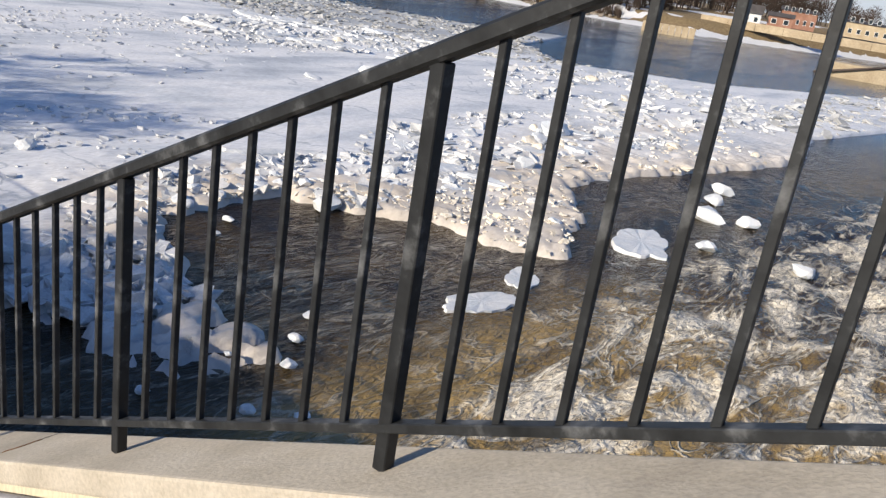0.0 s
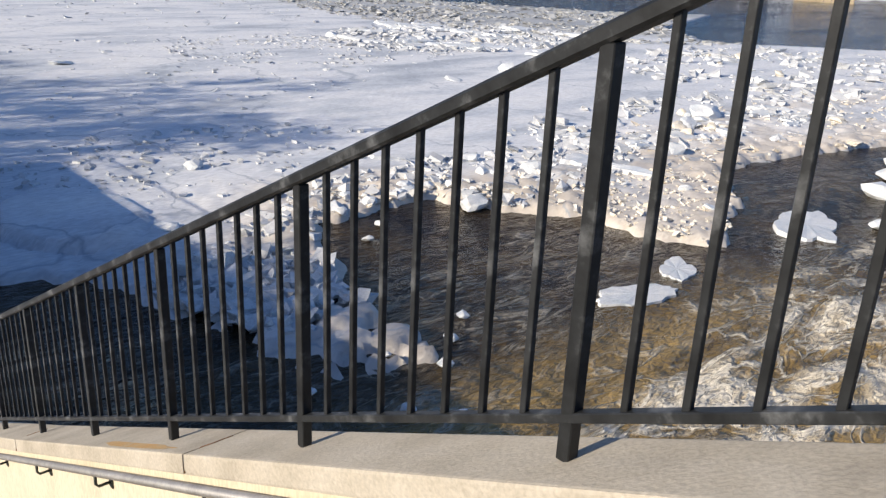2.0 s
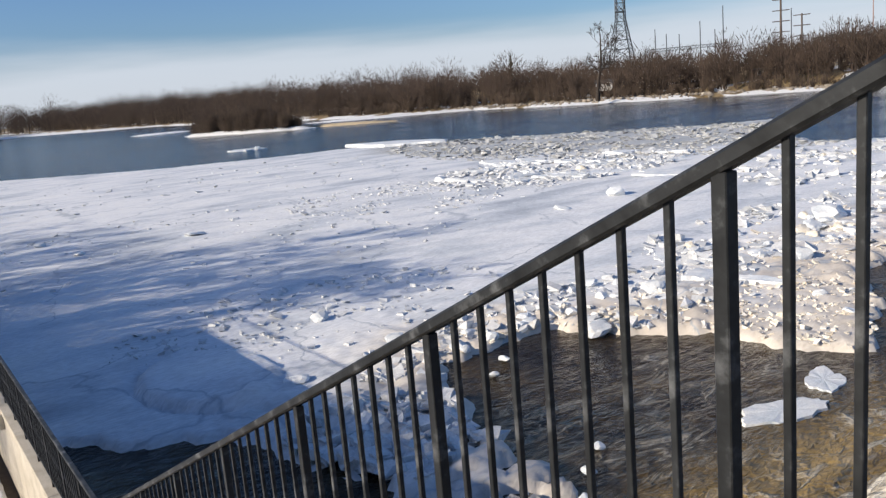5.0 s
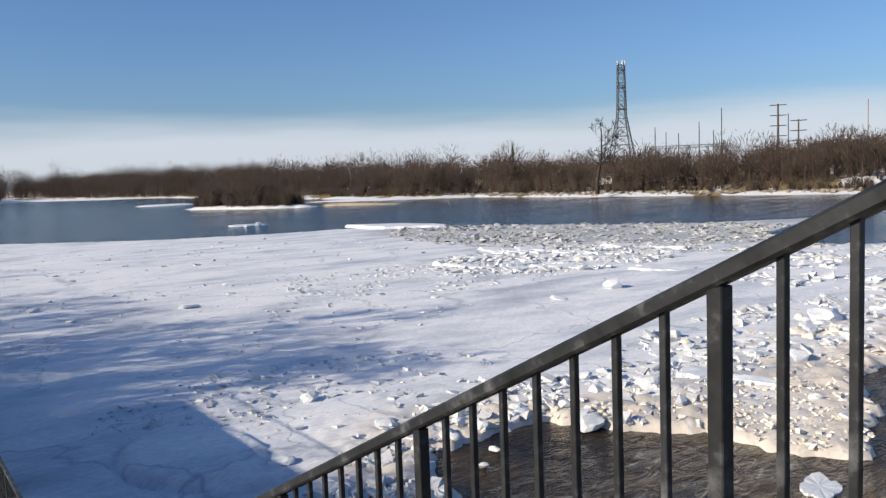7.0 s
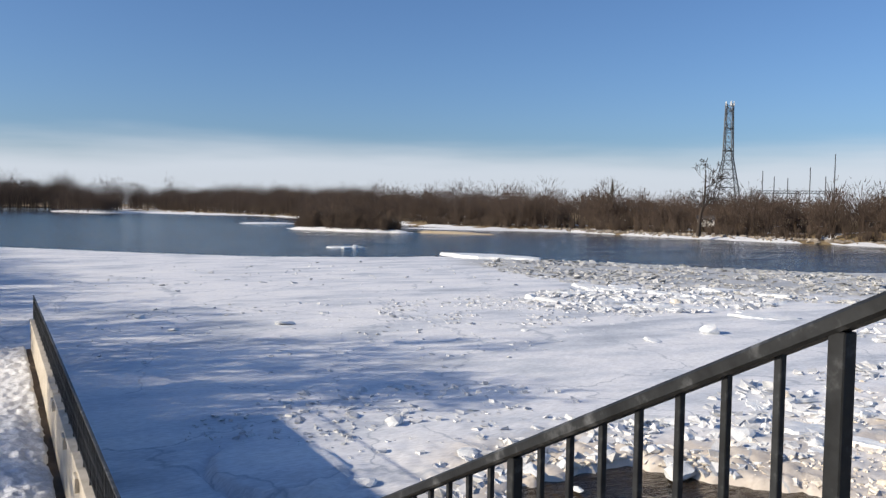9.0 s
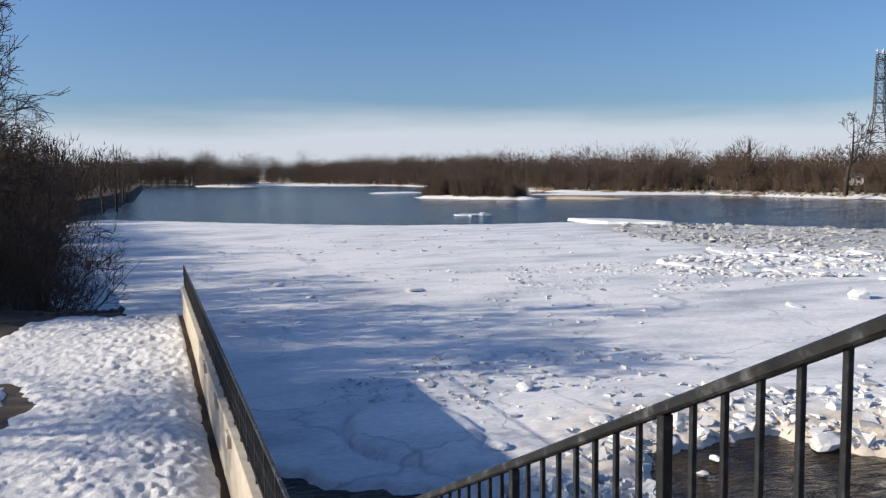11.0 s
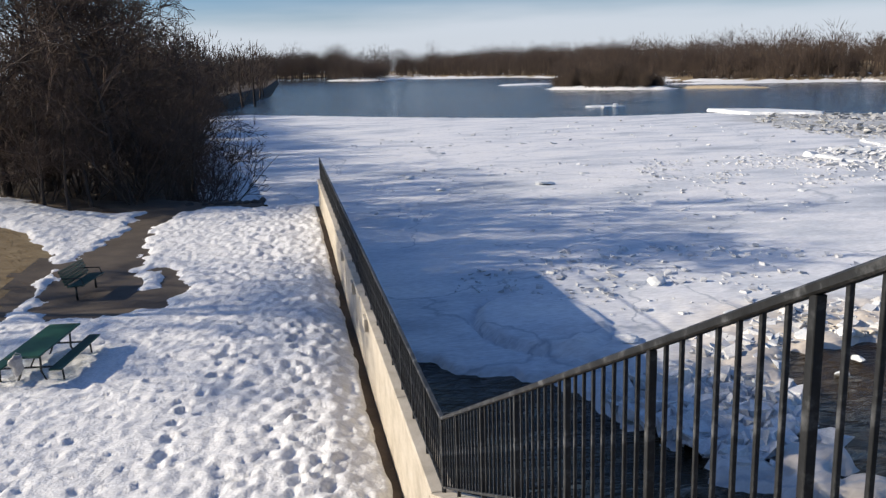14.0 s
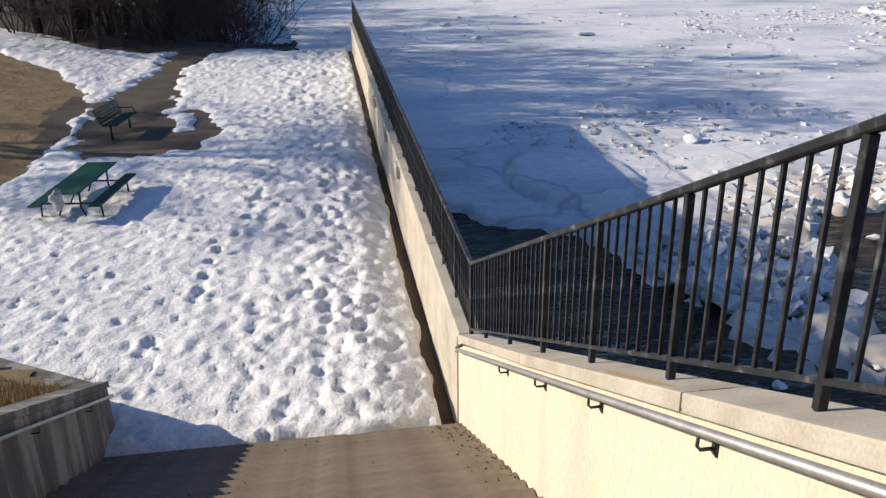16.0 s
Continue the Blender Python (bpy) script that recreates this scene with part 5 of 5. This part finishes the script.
RUBBLE_ICE = material("broken_ice_chips", colors=[(0.3, (0.450, 0.474, 0.499)), (0.5, (0.605, 0.614, 0.622)), (0.7, (0.704, 0.704, 0.696))], scale=1.2, fine=14, rough=0.5, island=0.12)
TAN_RUBBLE = material("tan_ice_chips", colors=[(0.3, (0.589, 0.522, 0.418)), (0.5, (0.731, 0.674, 0.580)), (0.7, (0.817, 0.788, 0.731))], scale=1.2, fine=14, rough=0.6, island=0.15)
SLUSH_ICE = material("grey_slush_chips", colors=[(0.3, (0.38, 0.38, 0.37)), (0.7, (0.6, 0.6, 0.58))], scale=0.8, fine=9, rough=0.5, island=0.25)
rubble("ice_rubble", "scattered white chips of broken river ice", RUBBLE_ICE, [
    (1900, 50, 46, 13, 9, 0.08, 0.7, 0.4), (1300, 36, 45, 13, 9, 0.06, 0.32, 0.35), (380, 18, 42, 16, 16, 0.05, 0.3, 0.35), (1200, 18, 11, 9, 3.2, 0.05, 0.38, 0.6),
    (2600, 7.6, 5.0, 3.0, 4.6, 0.06, 0.45, 0.7), (900, 36, 13, 13, 5, 0.06, 0.55, 0.5), (900, 62, 20, 16, 12, 0.15, 0.8, 0.4), (500, 12, 19, 8, 5, 0.05, 0.3, 0.4), (260, 35, 80, 30, 20, 0.12, 0.5, 0.3)], 7)
rubble("tan_rubble", "tan frozen foam and ice rubble at the pool's rim", TAN_RUBBLE, [
    (1300, 22, 6.0, 4.6, 4.5, 0.03, 0.2, 0.6), (800, 38, 9, 16, 5.5, 0.04, 0.28, 0.5), (500, 17, 10.5, 4, 2, 0.03, 0.22, 0.6)], 8)
rubble("slush_rubble", "grey brash ice and slush in the channel", SLUSH_ICE, [(7000, 74, 66, 22, 34, 0.15, 0.7, 0.2), (1200, 90, 6, 30, 9, 0.2, 0.9, 0.25)], 9)

# ---- rocks ----
V, F = [], []
for k in range(420):
    y = rng.uniform(95, 230)
    x = float(far_shore(y)) + rng.uniform(1.0, 7.0)
    vs, fs = blocks[k % 10]
    s, a, z = rng.uniform(0.5, 1.6), rng.uniform(0, 6.28), far_z(x, y)
    o = len(V)
    V += [(v.x * math.cos(a) * s - v.y * math.sin(a) * s + x, v.x * math.sin(a) * s + v.y * math.cos(a) * s + y, v.z * s + z + 0.2) for v in vs]
    F += [tuple(i + o for i in q) for q in fs]
riprap = thing("riprap", "brown shore stones along the far bank", "stones", kind="stuff", me=mesh_of("riprap", V, F, ROCK, True))
riprap.matrix_world = RIVER
rock_me = [mesh_of("rock", *lump(60 + k), DARK_ROCK, True) for k in range(4)]
for k in range(34):
    x = -0.3 - 6.5 * rng.random() ** 1.3
    y = 34.1 + 0.25 * rng.uniform(-1, 1) + (0.25 if x > -3 else -0.1 * (x + 3))
    thing("rock", "dark wet rock on the path's river edge", "rock", "shore rocks", m=pose(x, y, ground_at(x, min(y, 33.6)) + 0.05, 0, 0, rng.uniform(0, 360)) @ Matrix.Scale(rng.uniform(0.22, 0.6), 4), me=rng.choice(rock_me))


# ---- picnic table ----
def build_table(x, y, turn):
    z = ground_at(x, y) + 0.02
    t = thing("picnic_table", "green plastic picnic table with two attached benches", "picnic table", m=pose(x, y, z, 0, 0, turn))
    part("tabletop", box("tabletop", (0.76, 2.44, 0.05), GREEN, 0.02, (0, 0, 0.75)), t)
    for s in (-1, 1):
        part("bench", box("bench", (0.29, 2.44, 0.045), GREEN, 0.018, (0.68 * s, 0, 0.45)), t)
    for yy in (-0.85, 0.85):
        for s in (-1, 1):
            part("leg", tube_mesh("leg", [(0.24 * s, yy, 0.72), (0.22 * s, yy, 0.3), (0.34 * s, yy, 0.03), (0.2 * s, yy - 0.15, 0.02)], 0.024, STEEL_DARK, 8), t)
            part("bench_leg", tube_mesh("bench_leg", [(0.68 * s, yy, 0.43), (0.70 * s, yy, 0.08), (0.62 * s, yy - 0.1, 0.02)], 0.024, STEEL_DARK, 8), t)
        part("crossbar", tube_mesh("crossbar", [(-0.68, yy, 0.40), (0.68, yy, 0.40)], 0.022, STEEL_DARK, 8), t)
        for s in (-1, 1):
            part("brace", tube_mesh("brace", [(0, yy, 0.40), (0, yy * 0.35, 0.71)], 0.016, STEEL_DARK, 6), t)
    # carrier bag hung over the table's end
    bm = bmesh.new()
    bmesh.ops.create_icosphere(bm, subdivisions=3, radius=0.16)
    for v in bm.verts:
        v.co = Vector((v.co.x * (1.0 if v.co.z > 0 else 0.75), v.co.y * 0.65, v.co.z * 1.35))
        v.co *= 1 + 0.45 * noise.noise(v.co * 8) + 0.22 * noise.noise(v.co * 22)
    bag = thing("carrier_bag", "crumpled pale plastic bag tied to the picnic table", "bag", m=pose(x - 0.26, y - 1.26, z + 0.62, 0, 0, 10))
    part("body", bm_mesh("body", bm, BAG, False), bag)
    part("handle", tube_mesh("handle", [(-0.05, 0.02, 0.2), (0.0, 0.12, 0.24), (0.1, 0.1, 0.2)], 0.014, BAG, 6), bag)


build_table(-7.42, 10.4, -8)


def build_bench(x, y, turn):
    b = thing("park_bench", "green slatted park bench facing the river", "bench", m=pose(x, y, ground_at(x, y) + 0.05, 0, 0, turn))
    for k in range(5):
        part("seat_slat", box("seat_slat", (0.085, 1.75, 0.035), GREEN, 0.008, (0.03 + 0.1 * k, 0, 0.44 + 0.006 * k)), b)
    for k in range(5):
        part("back_slat", box("back_slat", (0.035, 1.75, 0.085), GREEN, 0.008, (-0.06 - 0.035 * k, 0, 0.52 + 0.09 * k)), b)
    for yy in (-0.72, 0.72):
        part("back_support", tube_mesh("back_support", [(-0.24, yy, 0.92), (-0.04, yy, 0.44), (0.45, yy, 0.43)], 0.025, STEEL_DARK, 8), b)
        part("leg", tube_mesh("leg", [(0.2, yy, 0.43), (0.2, yy, -0.05)], 0.035, STEEL_DARK, 8), b)
        part("armrest", tube_mesh("armrest", [(-0.13, yy, 0.66), (0.38, yy, 0.66), (0.45, yy, 0.43)], 0.02, STEEL_DARK, 8), b)


build_bench(-8.2, 17.3, -10)

# ---- grit and dead leaves on the lower steps and along the wall's foot ----
r8 = random.Random(12)
V, F = [], []
for k in range(560):
    if k < 300:
        y = -0.02 - 3.2 * r8.random() ** 1.6
        x = -0.2 - 4.4 * r8.random() if k < 90 else -0.16 - 0.35 * r8.random() ** 2
        z = STEP0 + RISE * math.floor((0.02 - y) / RUN) + 0.004
    else:
        x, y = -0.18 - 0.22 * r8.random(), 0.2 + 9 * r8.random() ** 1.5
        z = ground_at(x, y) + 0.01
    a, w = r8.uniform(0, 6.283), r8.uniform(0.006, 0.02)
    c, d = math.cos(a) * w, math.sin(a) * w
    o = len(V)
    V += [(x + c, y + d, z), (x - d, y + c, z), (x - c, y - d, z), (x + d, y - c, z), (x, y, z + w * 0.6)]
    F += [(o, o + 1, o + 4), (o + 1, o + 2, o + 4), (o + 2, o + 3, o + 4), (o + 3, o, o + 4)]
thing("grit", "dark grit and leaf litter strewn on the steps", "litter", kind="stuff", me=mesh_of("grit", V, F, SOIL, True))

# ---- dry grass ----
def grass(name, label, places, height, seed):
    r = random.Random(seed)
    V, F = [], []
    for x, y, z in places:
        for _ in range(5):
            a, h = r.uniform(0, 6.28), height * r.uniform(0.5, 1.2)
            dx, dy = math.cos(a) * 0.006, math.sin(a) * 0.006
            lx, ly = r.uniform(-0.6, 0.6) * h, r.uniform(-0.6, 0.6) * h
            x2, y2 = x + r.uniform(-0.05, 0.05), y + r.uniform(-0.05, 0.05)
            o = len(V)
            V += [(x2 - dx, y2 - dy, z - 0.02), (x2 + dx, y2 + dy, z - 0.02), (x2 + lx, y2 + ly, z + h)]
            F.append((o, o + 1, o + 2))
    thing(name, label, "grass", kind="stuff", me=mesh_of(name, V, F, GRASS, True))


r9 = random.Random(77)
spots = []
for k in range(6500):
    x, y = -5.15 - 3.6 * r9.random() ** 1.2, 2.2 - 7 * r9.random()
    if y < 0.35 + 0.62 * (-5.15 - x):
        spots.append((x, y, float(planter_top(y)) - 0.02 + 0.12 * min(1, max(0, (-5.2 - x) / 1.8))))
grass("planter_grass", "dead brown grass matted over the planter", spots, 0.10, 1)
spots = []
for k in range(9000):
    x, y = r9.uniform(-22, -9.2), r9.uniform(11, 31)
    if inside(TURF_AREA, np.array([x]), np.array([y]))[0] > 0.05:
        spots.append((x, y, ground_at(x, y) + 0.02))
grass("lawn_grass", "short dormant yellow-brown grass blades", spots, 0.07, 2)
